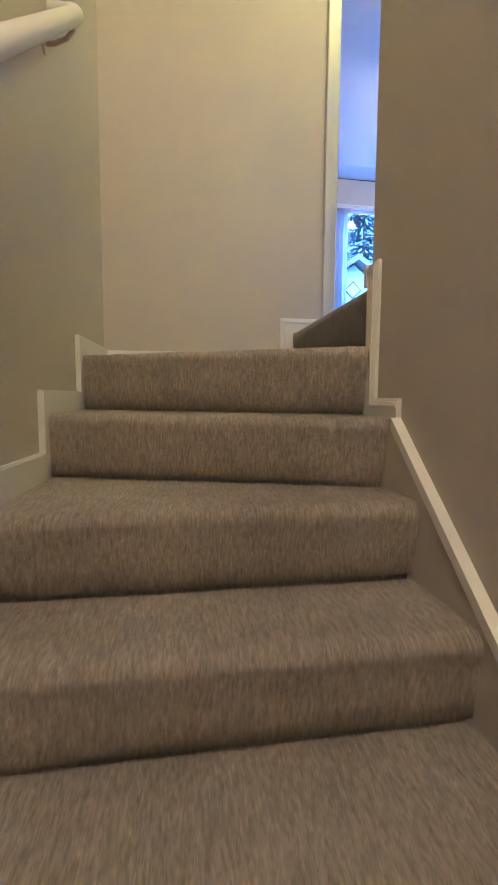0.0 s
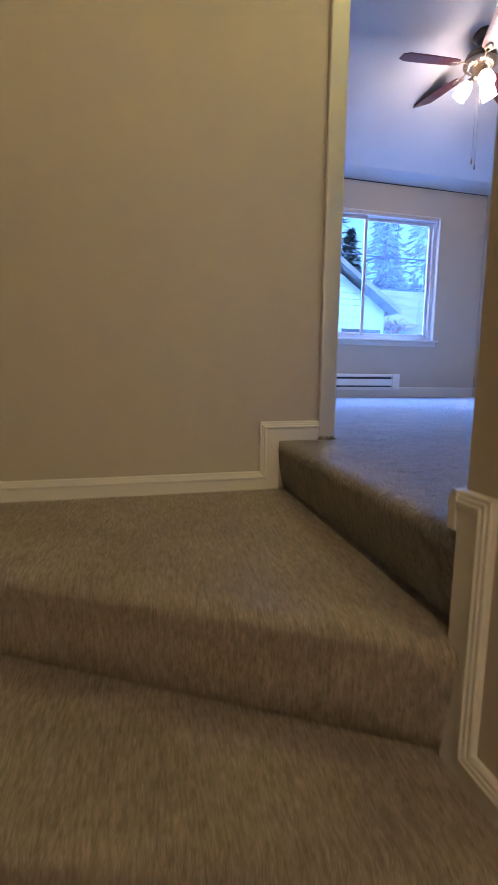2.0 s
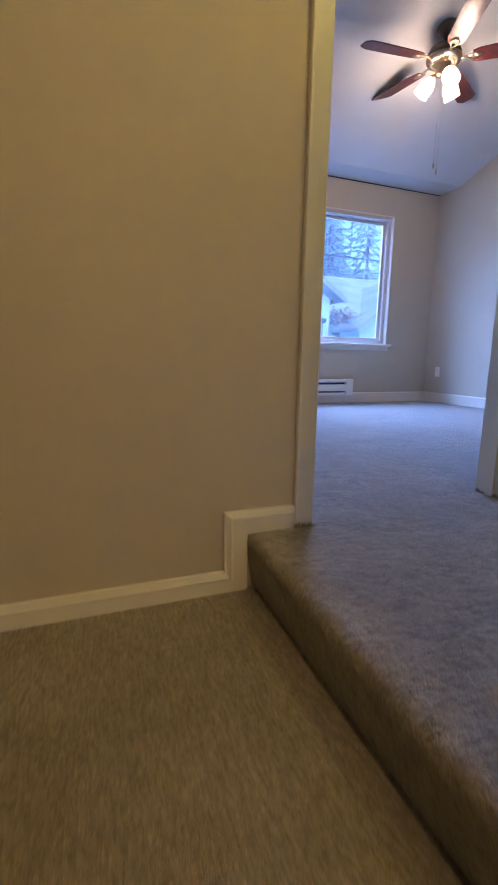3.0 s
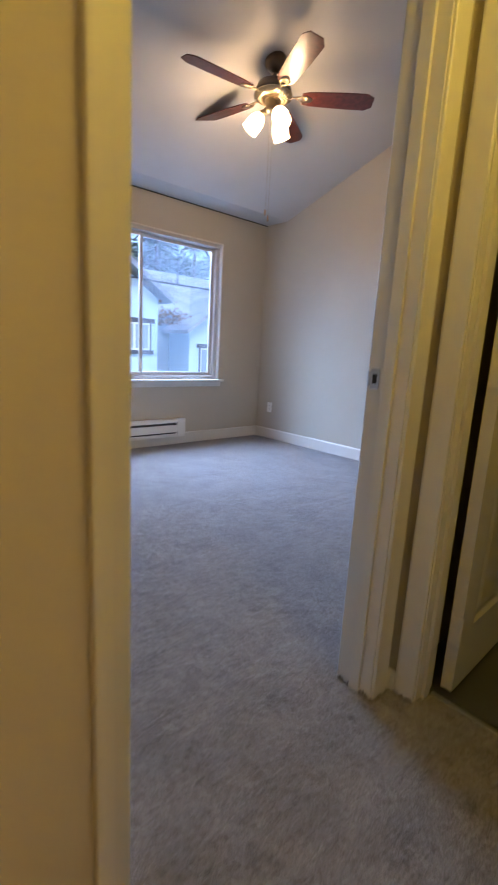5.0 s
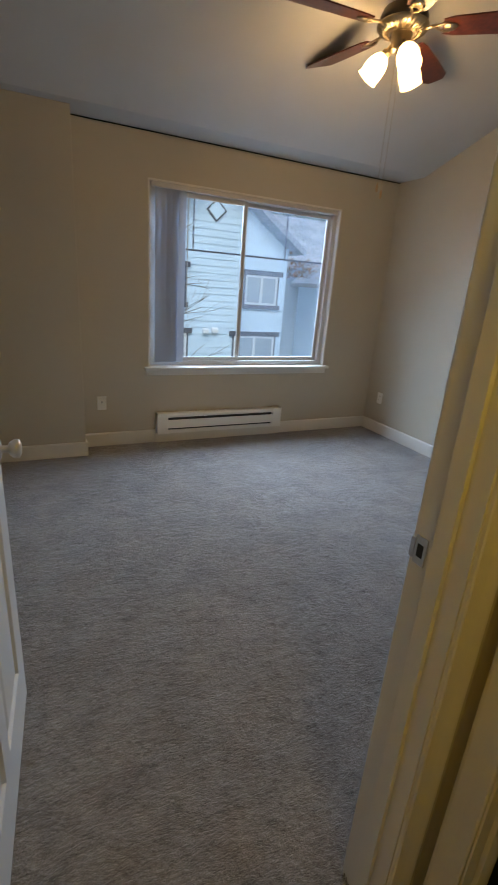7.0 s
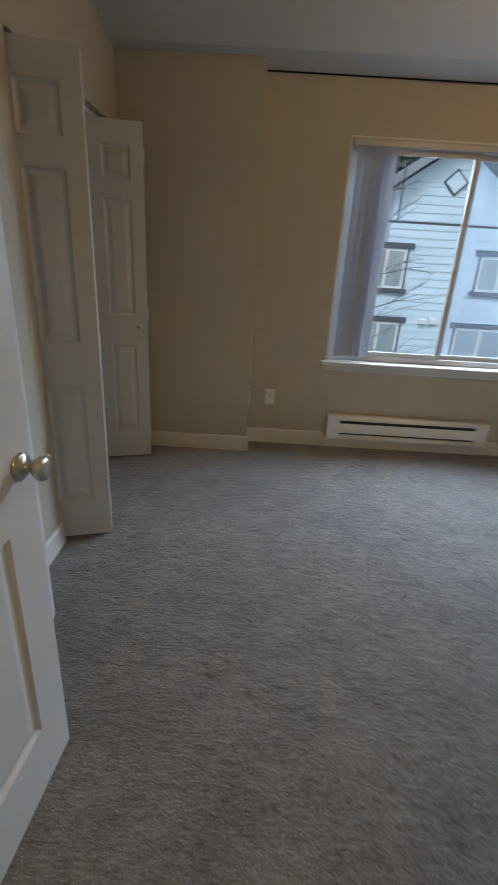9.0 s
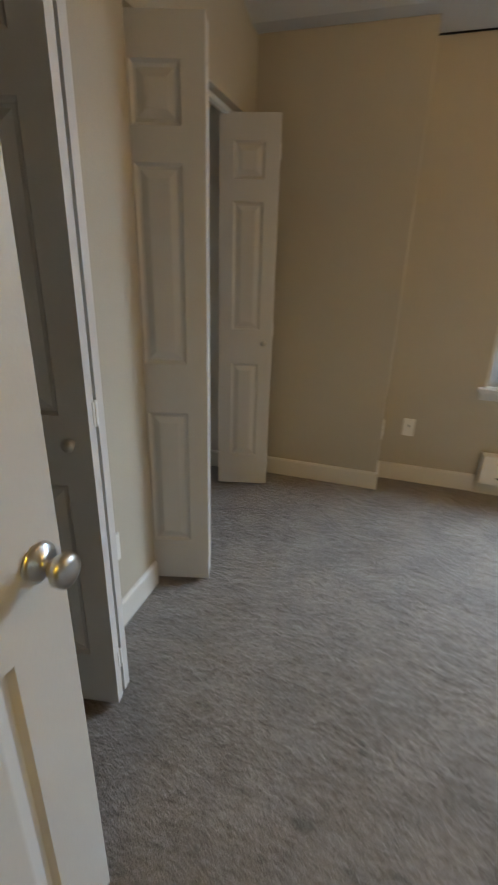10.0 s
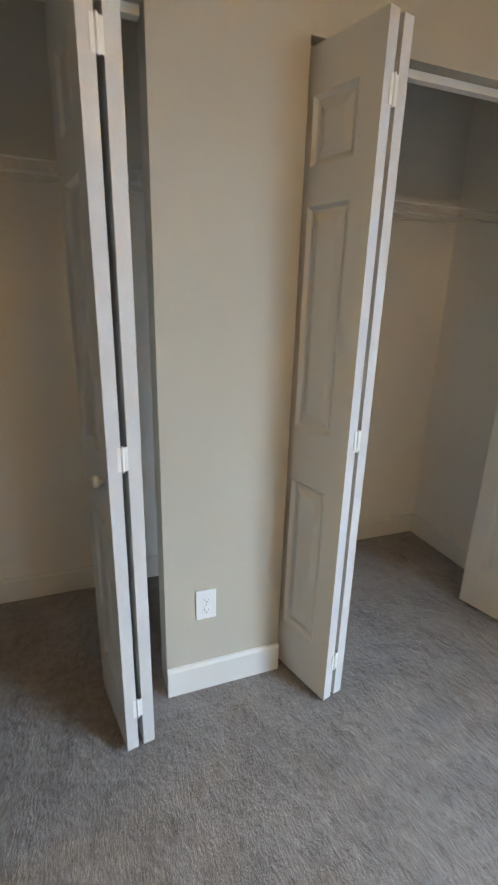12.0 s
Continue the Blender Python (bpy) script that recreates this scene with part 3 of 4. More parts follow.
def bifold(end, apex, side, knob_on_face, label):
    """Two leaves folded flat against each other. The outer face of the first runs from end to apex; the second lies on the given side of it."""
    d = Vector((end[0] - apex[0], end[1] - apex[1]))
    ang = math.degrees(math.atan2(d.y, d.x))
    ob = thing("bifold_door", (*apex, 0.0), label, "closet door", "bifold closet doors", ang)
    for k, open_ in ((0, 0.0), (1, 2.0)):
        leaf = tagged(new("leaf"), "")
        leaf.parent = ob
        y = (0.0 if side < 0 else 0.035) if k == 0 else (-0.052 if side < 0 else 0.087)
        leaf.matrix_basis = pose(0, y, 0, 0, 0, side * open_)
        panel_door(leaf, 0.305, 2.0, 0.035, [(0.075, 0.232)], ROWS_Z, 0.016)
        if (k == 0) == knob_on_face:
            face, s = ((0.0, 1) if side < 0 else (-0.035, -1)) if k == 0 else ((-0.035, -1) if side < 0 else (0.0, 1))
            m = Matrix.Translation((0.050, face, 0.912)) @ Matrix.Rotation(-s * math.pi / 2, 4, "X")
            bm = bmesh.new()
            lathe(bm, [(0.009, 0), (0.009, 0.010), (0.015, 0.015), (0.0175, 0.024), (0.013, 0.031), (0.002, 0.033)], 18, m)
            part("knob", bm, NICKEL, leaf, "small satin nickel knob", True)
    bm = boxes((0.262, 0.300, side * 0.017 - 0.011, side * 0.017 + 0.011, 2.016, 2.0185))
    tube(bm, [(0.281, side * 0.017, 2.017), (0.281, side * 0.017, 2.030)], 0.004, steps=8)
    part("top_pivot", bm, NICKEL, ob, "nickel pivot plate and pin")
    for z in (0.17, 0.98, 1.86):
        bm = bmesh.new()
        y = side * 0.0385
        tube(bm, [(-0.001, y, z - 0.035), (-0.001, y, z + 0.035)], 0.0042, steps=8)
        box(bm, -0.0018, 0.0, y - 0.014, y + 0.014, z - 0.032, z + 0.032)
        part("hinge", bm, METAL_WHITE, ob, "white painted hinge")
    return ob


BIF = "white panelled bifold closet door folded open"
bifold((0.453, 4.294), (0.682, 4.362), -1, False, BIF)
bifold((0.369, 5.279), (0.666, 5.358), -1, True, BIF)
bifold((0.348, 3.632), (0.651, 3.688), -1, True, BIF)

# tracks above the closet openings
for y0, y1 in ((C1A, C1B), (C2A, C2B)):
    ob = thing("bifold_track", (0.405, y0, CH - 0.022), "white metal bifold track under the closet header", "door track")
    part("channel", boxes((-0.014, 0.014, 0.004, y1 - y0 - 0.004, 0.0, 0.022)), METAL_WHITE, ob)
    part("pivot_bracket", boxes((-0.012, 0.012, 0.01, 0.06, -0.012, 0.0)), NICKEL, ob)

# ventilated wire shelf along both closets
def wire(name, a, b, r, parent, label="", steps=6):
    bm = bmesh.new()
    tube(bm, [a, b], r, steps=steps)
    return part(name, bm, WIRE, parent, label, True)


SL = CBY - YBN - 0.008
sh = thing("wire_shelf", (CBX, YBN + 0.004, 1.771), "white coated wire closet shelf with a hanging lip", "shelf")
for x, z, rad in ((0.006, -0.003, 0.0026), (0.165, -0.005, 0.0028), (0.318, 0.0, 0.0036), (0.322, -0.041, 0.0036)):
    wire("long_wire", (x, 0, z), (x, SL, z), rad, sh, steps=8)
bm = bmesh.new()
tube(bm, [(0.002, 0, 0.002), (0.316, 0, 0.002)], 0.0013, steps=4)
cross_me = mesh_from("cross_wire", bm, WIRE)
for k in range(int(SL / 0.0254)):
    ob = new("cross_wire", cross_me)
    ob.parent = sh
    ob.matrix_basis = pose(0, 0.012 + 0.0254 * k, 0)
k = SL - 0.335
while k > 0.05:
    wire("lip_tie", (0.318, k, 0.0), (0.322, k, -0.041), 0.0026, sh)
    k -= 0.305
for y, s in ((SL, -1), (0.0, 1)):
    end = part("end_bracket", boxes((0.312, 0.346, min(y, y + s * 0.016), max(y, y + s * 0.016), -0.050, 0.012), bevel=0.003), PLASTIC, sh, "plastic end bracket")
    part("screw_slot", boxes((0.325, 0.333, min(y + s * 0.016, y + s * 0.017), max(y + s * 0.016, y + s * 0.017), -0.040, -0.008)), DARK, end)

# ---------------------------------------------------------------- window
win = tagged(new("window_1"), "white vinyl sliding window with dark grille bars", "window", kind="structure")
fy0, fy1 = YN + 0.045, YN + 0.115
ix0, ix1, iz0, iz1 = WX0 + 0.012, WX1 - 0.012, WZ0, WZ1 - 0.012
part("window_frame", boxes((ix0, ix0 + 0.045, fy0, fy1, iz0, iz1), (ix1 - 0.045, ix1, fy0, fy1, iz0, iz1), (ix0 + 0.045, ix1 - 0.045, fy0, fy1, iz0, iz0 + 0.04), (ix0 + 0.045, ix1 - 0.045, fy0, fy1, iz1 - 0.04, iz1), bevel=0.003), BACKLIT_VINYL, win)
XM = 2.722
for x0, x1, y in ((ix0 + 0.045, XM + 0.022, fy0 + 0.006), (XM + 0.002, ix1 - 0.045, fy0 + 0.038)):
    z0, z1 = iz0 + 0.04, iz1 - 0.04
    sash = part("sash", boxes((x0, x0 + 0.036, y, y + 0.018, z0, z1), (x1 - 0.036, x1, y, y + 0.018, z0, z1), (x0 + 0.036, x1 - 0.036, y, y + 0.018, z0, z0 + 0.034), (x0 + 0.036, x1 - 0.036, y, y + 0.018, z1 - 0.034, z1), bevel=0.003), BACKLIT_VINYL, win)
    pane = part("pane", boxes((x0 + 0.034, x1 - 0.034, y + 0.010, y + 0.014, z0 + 0.03, z1 - 0.03)), GLASS, sash)
    pane.visible_shadow = False
    xm = 2.275 if x0 < 2.4 else 3.165
    part("grille_bar", boxes((x0 + 0.036, x1 - 0.036, y + 0.0145, y + 0.0185, 1.630, 1.644)), DARK_TRIM, sash)
    part("grille_bar", boxes((xm - 0.006, xm + 0.006, y + 0.0145, y + 0.0185, 1.644, z1 - 0.03)), DARK_TRIM, sash)
scr = part("insect_screen", boxes((XM + 0.030, ix1 - 0.05, fy1 - 0.004, fy1 - 0.003, iz0 + 0.045, iz1 - 0.045)), SCREEN, win, "fine grey insect screen")
scr.visible_shadow = False
part("latch", boxes((XM - 0.008, XM + 0.010, fy0 - 0.008, fy0 + 0.006, 1.36, 1.45), bevel=0.003), BACKLIT_VINYL, win)
part("reveal", boxes((WX0, WX0 + 0.012, YN + 0.002, YNO, WZ0, WZ1), (WX1 - 0.012, WX1, YN + 0.002, YNO, WZ0, WZ1), (WX0 + 0.012, WX1 - 0.012, YN + 0.002, YNO, WZ1 - 0.012, WZ1)), TRIM, win)
part("window_sill", boxes((WX0 - 0.035, WX1 + 0.035, YN - 0.055, YN + 0.0, WZ0 - 0.022, WZ0), (WX0, WX1, YN, YNO + 0.02, WZ0 - 0.022, WZ0), bevel=0.004), TRIM, win)
part("apron", boxes((WX0 - 0.02, WX1 + 0.02, YN - 0.014, YN, WZ0 - 0.075, WZ0 - 0.022), bevel=0.002), TRIM, win)

bl = thing("vertical_blind", (1.922, YN + 0.02, WZ1 - 0.015), "grey vertical blind drawn open, vanes stacked aside", "blind")
part("headrail", boxes((-0.01, 1.70, -0.02, 0.018, -0.035, 0.0), bevel=0.002), BACKLIT_VINYL, bl)
rng = random.Random(4)
for i in range(5):
    x = 0.066 + i * 0.043 + rng.uniform(-0.006, 0.006)
    a = radians((16, 11, 13, 20, 34)[i])
    bm = bmesh.new()
    n = 6
    cols_v = []
    for k in range(n + 1):
        u = (k / n - 0.5) * 0.089
        c = 0.003 * (1 - (2 * k / n - 1) ** 2)
        px, py = x + u * math.cos(a) - c * math.sin(a), (u * math.sin(a) + c * math.cos(a)) * 0.8
        cols_v.append([(px, py, -0.037), (px + rng.uniform(-0.001, 0.001), py, -1.375)])
    front = [[bm.verts.new(p) for p in c] for c in cols_v]
    back = [[bm.verts.new((p[0] + 0.0008, p[1] + 0.0010, p[2])) for p in c] for c in cols_v]
    for a_, b_ in zip(front, front[1:]):
        bm.faces.new((a_[0], b_[0], b_[1], a_[1]))
    for a_, b_ in zip(back, back[1:]):
        bm.faces.new((b_[0], a_[0], a_[1], b_[1]))
    part("vane", bm, BLIND, bl, soft=True)

bm = bmesh.new()
tube(bm, [(0.285, -0.012, -0.04), (0.288, -0.014, -0.95)], 0.004, steps=8)
part("wand", bm, BACKLIT_VINYL, bl, "thin plastic wand")

# ---------------------------------------------------------------- heater, outlets
ht = thing("baseboard_heater", (1.952, YN, 0.0), "white metal electric baseboard heater with dark slots", "heater")
L = 1.24
part("back_panel", boxes((0, L, -0.018, 0, 0.02, 0.27)), METAL_WHITE, ht)
bm = bmesh.new()
prism(bm, [(-0.018, 0.272), (-0.018, 0.258), (-0.052, 0.250), (-0.060, 0.235), (-0.063, 0.235), (-0.066, 0.252), (-0.056, 0.272)], 0.0, L, "x")
part("top_hood", bm, METAL_WHITE, ht)
part("front_cover", boxes((0.0, L, -0.066, -0.058, 0.135, 0.212), bevel=0.002), METAL_WHITE, ht)
part("lower_lip", boxes((0.0, L, -0.060, -0.018, 0.085, 0.118), bevel=0.003), METAL_WHITE, ht)
part("base_strip", boxes((-0.01, L + 0.01, -0.026, 0.0, 0.0, 0.084), bevel=0.003), TRIM, ht)
# plain block behind the slots, near-black to paint the shade inside them
part("element", boxes((0.10, L - 0.10, -0.045, -0.02, 0.11, 0.24)), SLOT, ht, "heating element coloured near-black as slot shade")
for x in (0, L - 0.095):
    part("end_cap", boxes((x, x + 0.095, -0.068, 0, 0.085, 0.274), bevel=0.004), METAL_WHITE, ht)


def outlet(at, rz, label="ivory duplex wall outlet with cover plate", duplex=True):
    ob = thing("wall_outlet", at, label, "outlet", "wall outlets", rz)
    part("cover_plate", boxes((-0.036, 0.036, -0.006, 0, -0.058, 0.058), bevel=0.003), PLASTIC, ob)
    for z in (0.021, -0.021) if duplex else ():
        bm = bmesh.new()
        lathe(bm, [(0.0165, 0), (0.0165, 0.0025), (0.0150, 0.003)], 20, Matrix.Translation((0, -0.006, z)) @ Matrix.Rotation(math.pi / 2, 4, "X"))
        part("receptacle", bm, PLASTIC, ob)
        part("slot", boxes((-0.0075, -0.0055, -0.0094, -0.009, z - 0.002, z + 0.007), (0.0055, 0.0075, -0.0094, -0.009, z - 0.001, z + 0.006), (-0.0025, 0.0025, -0.0094, -0.009, z - 0.010, z - 0.006)), OUTLET_SLOT, ob)
    bm = bmesh.new()
    lathe(bm, [(0.003, 0), (0.003, 0.001), (0.001, 0.0015)], 10, Matrix.Translation((0, -0.006, 0)) @ Matrix.Rotation(math.pi / 2, 4, "X"))
    part("screw", bm, NICKEL, ob)
    return ob


coax = outlet((1.495, YN, 0.376), 0, "ivory coaxial wall plate with a small jack", False)
bm = bmesh.new()
lathe(bm, [(0.0075, 0), (0.0075, 0.003), (0.005, 0.003), (0.005, 0.011)], 14, Matrix.Translation((0, -0.0062, 0.012)) @ Matrix.Rotation(math.pi / 2, 4, "X"))
part("jack", bm, STEEL, coax, "threaded metal jack", True)
outlet((XR, 5.558, 0.368), -90)
outlet((XC, 3.99, 0.358), 90)
outlet((XJ, 5.68, 0.37), 90)

# ---------------------------------------------------------------- ceiling fan
FX, FY, FZ = 2.785, 4.18, 2.665
top = ceil_at(FY)
fan = thing("ceiling_fan", (FX, FY, top), "five-blade ceiling fan with cherry blades and lit glass shades", "ceiling fan")
bm = bmesh.new()
lathe(bm, [(0.070, 0.03), (0.070, -0.012), (0.062, -0.035), (0.030, -0.062), (0.014, -0.066)], 28)
part("canopy", bm, BRONZE, fan, "dark bronze canopy", True)
bm = bmesh.new()
tube(bm, [(0, 0, -0.05), (0, 0, FZ - top + 0.07)], 0.013, steps=14)
part("downrod", bm, BRONZE, fan)
dz = FZ - top
bm = bmesh.new()
lathe(bm, [(0.02, dz + 0.085), (0.06, dz + 0.08), (0.105, dz + 0.06), (0.118, dz + 0.03), (0.118, dz + 0.005)], 36)
part("motor_housing", bm, BRONZE, fan, "dark bronze motor housing", True)
bm = bmesh.new()
lathe(bm, [(0.118, dz + 0.005), (0.126, dz + 0.0), (0.126, dz - 0.012), (0.09, dz - 0.03), (0.06, dz - 0.034)], 36)
for k in range(30):
    a = 2 * math.pi * k / 30
    tube(bm, [(0.118 * math.cos(a), 0.118 * math.sin(a), dz - 0.017), (0.072 * math.cos(a), 0.072 * math.sin(a), dz - 0.037)], 0.004, steps=5)
part("vent_ring", bm, BRASS, fan, "ribbed antique brass ring", True)
bm = bmesh.new()
lathe(bm, [(0.055, dz - 0.03), (0.05, dz - 0.05), (0.045, dz - 0.085), (0.052, dz - 0.10), (0.03, dz - 0.115), (0.005, dz - 0.12)], 28)
part("switch_housing", bm, BRASS, fan, "antique brass switch housing", True)
for k in range(5):
    ang = -42 + 72 * k
    rot = pose(0, 0, dz - 0.012, 0, 0, ang)
    bm = bmesh.new()
    tilt = pose(0, 0, 0, -12, 0, 0)
    outline = [(0.19, -0.045), (0.24, -0.058), (0.45, -0.068), (0.608, -0.070), (0.655, -0.040), (0.655, 0.040), (0.608, 0.070), (0.45, 0.068), (0.24, 0.058), (0.19, 0.045)]
    prism(bm, outline, -0.003, 0.003)
    bmesh.ops.transform(bm, matrix=rot @ tilt, verts=bm.verts)
    blade = part("blade", bm, BLADE, fan, "cherry wood blade")
    bm = bmesh.new()
    tube(bm, [(0.10, 0, -0.004), (0.14, 0.0, 0.004), (0.18, 0.018, -0.005), (0.225, 0.030, -0.006)], 0.007, 0.004, 8)
    tube(bm, [(0.14, 0, 0.004), (0.18, -0.018, -0.005), (0.225, -0.030, -0.006)], 0.006, 0.004, 8)
    prism(bm, [(0.185, -0.032), (0.245, -0.02), (0.26, 0), (0.245, 0.02), (0.185, 0.032), (0.20, 0)], -0.008, -0.004)
    bmesh.ops.transform(bm, matrix=rot @ tilt, verts=bm.verts)
    part("blade_iron", bm, BRASS, fan, "antique brass blade bracket", True)
BULBS = []
for k in range(3):
    a = radians(15 + 120 * k)
    tip = Matrix.Rotation(a, 4, "Z") @ Matrix.Rotation(radians(180 - 38), 4, "Y")
    m = Matrix.Translation((0.055 * math.cos(a), 0.055 * math.sin(a), dz - 0.095)) @ tip
    bm = bmesh.new()
    lathe(bm, [(0.010, -0.03), (0.012, 0.0), (0.022, 0.008), (0.024, 0.03)], 16, m)
    part("lamp_holder", bm, BRASS, fan, "antique brass lamp holder", True)
    bm = bmesh.new()
    rings = [(0.024, 0.028), (0.040, 0.045), (0.052, 0.075), (0.055, 0.105), (0.052, 0.135), (0.056, 0.148)]
    loops = [[bm.verts.new(m @ Vector((r * math.cos(2 * math.pi * i / 24), r * math.sin(2 * math.pi * i / 24), z))) for i in range(24)] for r, z in rings + [(r - 0.003, z) for r, z in rings[::-1]]]
    for p, q in zip(loops, loops[1:]):
        for i in range(24):
            bm.faces.new((p[i], p[(i + 1) % 24], q[(i + 1) % 24], q[i]))
    part("shade", bm, SHADE, fan, "lit frosted glass shade", True)
    BULBS.append(Matrix.Translation((FX, FY, top)) @ m @ Vector((0, 0, 0.135)))
for i, (x, y, ln) in enumerate(((0.03, 0.02, 0.62), (-0.03, -0.015, 0.60))):
    bm = bmesh.new()
    tube(bm, [(x, y, dz - 0.10), (x, y, dz - 0.10 - ln)], 0.0012, steps=5)
    chain = part("pull_chain", bm, BRASS, fan)
    bm = bmesh.new()
    lathe(bm, [(0.002, 0.0), (0.006, -0.012), (0.007, -0.03), (0.004, -0.042), (0.001, -0.044)], 12, Matrix.Translation((x, y, dz - 0.10 - ln)))
    part("pull_knob", bm, KNOB_WOOD, chain, "wooden pull knob")
for p in BULBS:
    lamp("fan_bulb", "POINT", Matrix.Translation(p), 5.3, (1.0, 0.66, 0.29), 0.025)

# ---------------------------------------------------------------- unseen ceiling lights and handrail
for spot in (STAIR_LAMP, LANDING_LAMP):
    cl = thing("ceiling_light", spot, "unseen round flush ceiling light with a lit glass dome", "ceiling light")
    bm = bmesh.new()
    lathe(bm, [(0.15, 0), (0.15, -0.02), (0.13, -0.03)], 28)
    part("base", bm, NICKEL, cl, soft=True)
    bm = bmesh.new()
    lathe(bm, [(0.13, -0.03), (0.125, -0.06), (0.095, -0.10), (0.05, -0.12), (0.005, -0.125)], 28)
    dome = part("dome", bm, SHADE, cl, "lit frosted glass dome", True)
    dome.visible_shadow = False

RY = 1.62
hr = thing("handrail", (xl(RY), 0.0, 0.0), "white painted round wooden handrail returned to the wall on metal brackets", "handrail")
H0 = Vector((0.083, RY, 0.836))
d = Vector((0.05, 1, 0.84))
bm = bmesh.new()
tube(bm, [H0 - d * 3.4, H0 - d * 1.7, H0 - d * 0.05, H0 - d * 0.018 + Vector((-0.002, 0, 0.002)), H0 + Vector((-0.012, 0.002, 0.004)), H0 + Vector((-0.034, 0.006, 0.006)), Vector((0.0, RY + 0.006, 0.846))], 0.0255, 0.0255, 20)
part("rail", bm, TRIM, hr, soft=True)
for k in (0.06, 1.2, 2.4):
    p = H0 - d * k
    w = xl(p.y) - xl(RY)
    bm = bmesh.new()
    tube(bm, [(w, p.y, p.z - 0.085), (w + 0.03, p.y + 0.004, p.z - 0.078), (p.x - 0.02, p.y + 0.012, p.z - 0.055), (p.x, p.y + 0.02, p.z - 0.022)], 0.007, steps=8)
    lathe(bm, [(0.026, 0), (0.024, 0.005), (0.012, 0.008)], 16, Matrix.Translation((w, p.y, p.z - 0.085)) @ Matrix.Rotation(math.pi / 2, 4, "Y"))
    part("bracket", bm, BRASS, hr, "antique brass bracket")

# ---------------------------------------------------------------- outside
GZ = -5.2
bm = bmesh.new()
bmesh.ops.create_grid(bm, x_segments=8, y_segments=8, size=400, matrix=Matrix.Translation((0, 0, GZ)))
structure("ground", bm, GROUND, "damp grass ground around the houses", "ground")


def ext_window(parent, x0, x1, z0, z1, y):
    t = 0.045
    w = part("window", boxes((x0 - 0.16, x1 + 0.16, y - 0.05, y, z1, z1 + 0.14), (x0 - 0.12, x1 + 0.12, y - 0.06, y, z0 - 0.12, z0), (x0 - t, x0, y - 0.04, y, z0, z1), (x1, x1 + t, y - 0.04, y, z0, z1)), DARK_TRIM, parent)
    part("frame", boxes((x0, x0 + 0.06, y - 0.03, y, z0, z1), (x1 - 0.06, x1, y - 0.03, y, z0, z1), (x0 + 0.06, x1 - 0.06, y - 0.03, y, z0, z0 + 0.06), (x0 + 0.06, x1 - 0.06, y - 0.03, y, z1 - 0.06, z1), ((x0 + x1) / 2 - 0.04, (x0 + x1) / 2 + 0.04, y - 0.032, y, z0 + 0.06, z1 - 0.06)), EXT_FRAME, w)
    part("pane", boxes((x0 + 0.05, x1 - 0.05, y - 0.012, y - 0.004, z0 + 0.05, z1 - 0.05)), EXT_GLASS, w)


def siding(parent, x0, x1, z0, y, top, mat, board=0.19):
    """Lapped boards one by one, each cut to the gable."""
    z = z0
    while True:
        a, b = top(z)
        if b - a < 0.15:
            break
        a2, b2 = top(z + board)
        if b2 - a2 < 0.02:
            a2 = b2 = (a + b) / 2
        bm = bmesh.new()
        q = [bm.verts.new(p) for p in ((a, y - 0.022, z), (b, y - 0.022, z), (b2, y - 0.004, z + board), (a2, y - 0.004, z + board), (a, y, z), (b, y, z))]
        bm.faces.new(q[:4])
        bm.faces.new((q[0], q[4], q[5], q[1]))
        part("board", bm, mat, parent)
        z += board


NY = 15.0
house = thing("house", (0, 0, 0), "pale blue three-storey gabled house with dark window trim", "house")
PX, PZ, EX0, EX1, EZ = 5.95, 4.2, 3.55, 8.30, 2.45
sl = (PZ - EZ) / (EX1 + 0.2 - PX)


def gable_span(z):
    if z <= EZ:
        return EX0, EX1
    half = (PZ - z) / sl - 0.2
    return max(EX0, PX - half), min(EX1, PX + half)


body = part("wall", boxes((EX0, EX1, NY, NY + 9, GZ, EZ)), SIDING, house)
bm = bmesh.new()
prism(bm, [(EX0, EZ), (EX1, EZ), (PX, PZ - 0.12)], NY, NY + 9, "y")
part("gable", bm, SIDING, house)
siding(body, EX0, EX1, GZ, NY, gable_span, SIDING)
bm = bmesh.new()
for s in (-1, 1):
    e = PX + s * (EX1 + 0.35 - PX)
    ez = PZ - sl * abs(e - PX)
    prism(bm, [(PX, PZ), (e, ez), (e, ez + 0.14), (PX, PZ + 0.14)], NY - 0.4, NY + 9, "y")
part("roof", bm, ROOF, house, "grey shingle roof")
for s in (-1, 1):
    e = PX + s * (EX1 + 0.37 - PX)
    ez = PZ - sl * abs(e - PX)
    bm = bmesh.new()
    prism(bm, [(PX, PZ - 0.04), (e, ez - 0.04), (e, ez + 0.14), (PX, PZ + 0.15)], NY - 0.44, NY - 0.40, "y")
    part("fascia", bm, FASCIA, house)
for x0, x1, z0, z1 in ((6.93, 8.0, 0.84, 1.68), (6.66, 8.04, -1.9, -0.10), (4.05, 5.05, 0.80, 1.75), (4.05, 5.15, -1.6, -0.05), (6.6, 7.9, -4.4, -2.9), (4.05, 5.15, -4.4, -2.9)):
    ext_window(house, x0, x1, z0, z1, NY - 0.024)
bm = bmesh.new()
c, r = (5.93, 3.27), 0.30
prism(bm, [(c[0] - r, c[1]), (c[0], c[1] - r), (c[0] + r, c[1]), (c[0], c[1] + r)], NY - 0.05, NY - 0.02, "y")
vent = part("gable_vent", bm, DARK_TRIM, house, "dark diamond gable vent")
bm = bmesh.new()
r = 0.24
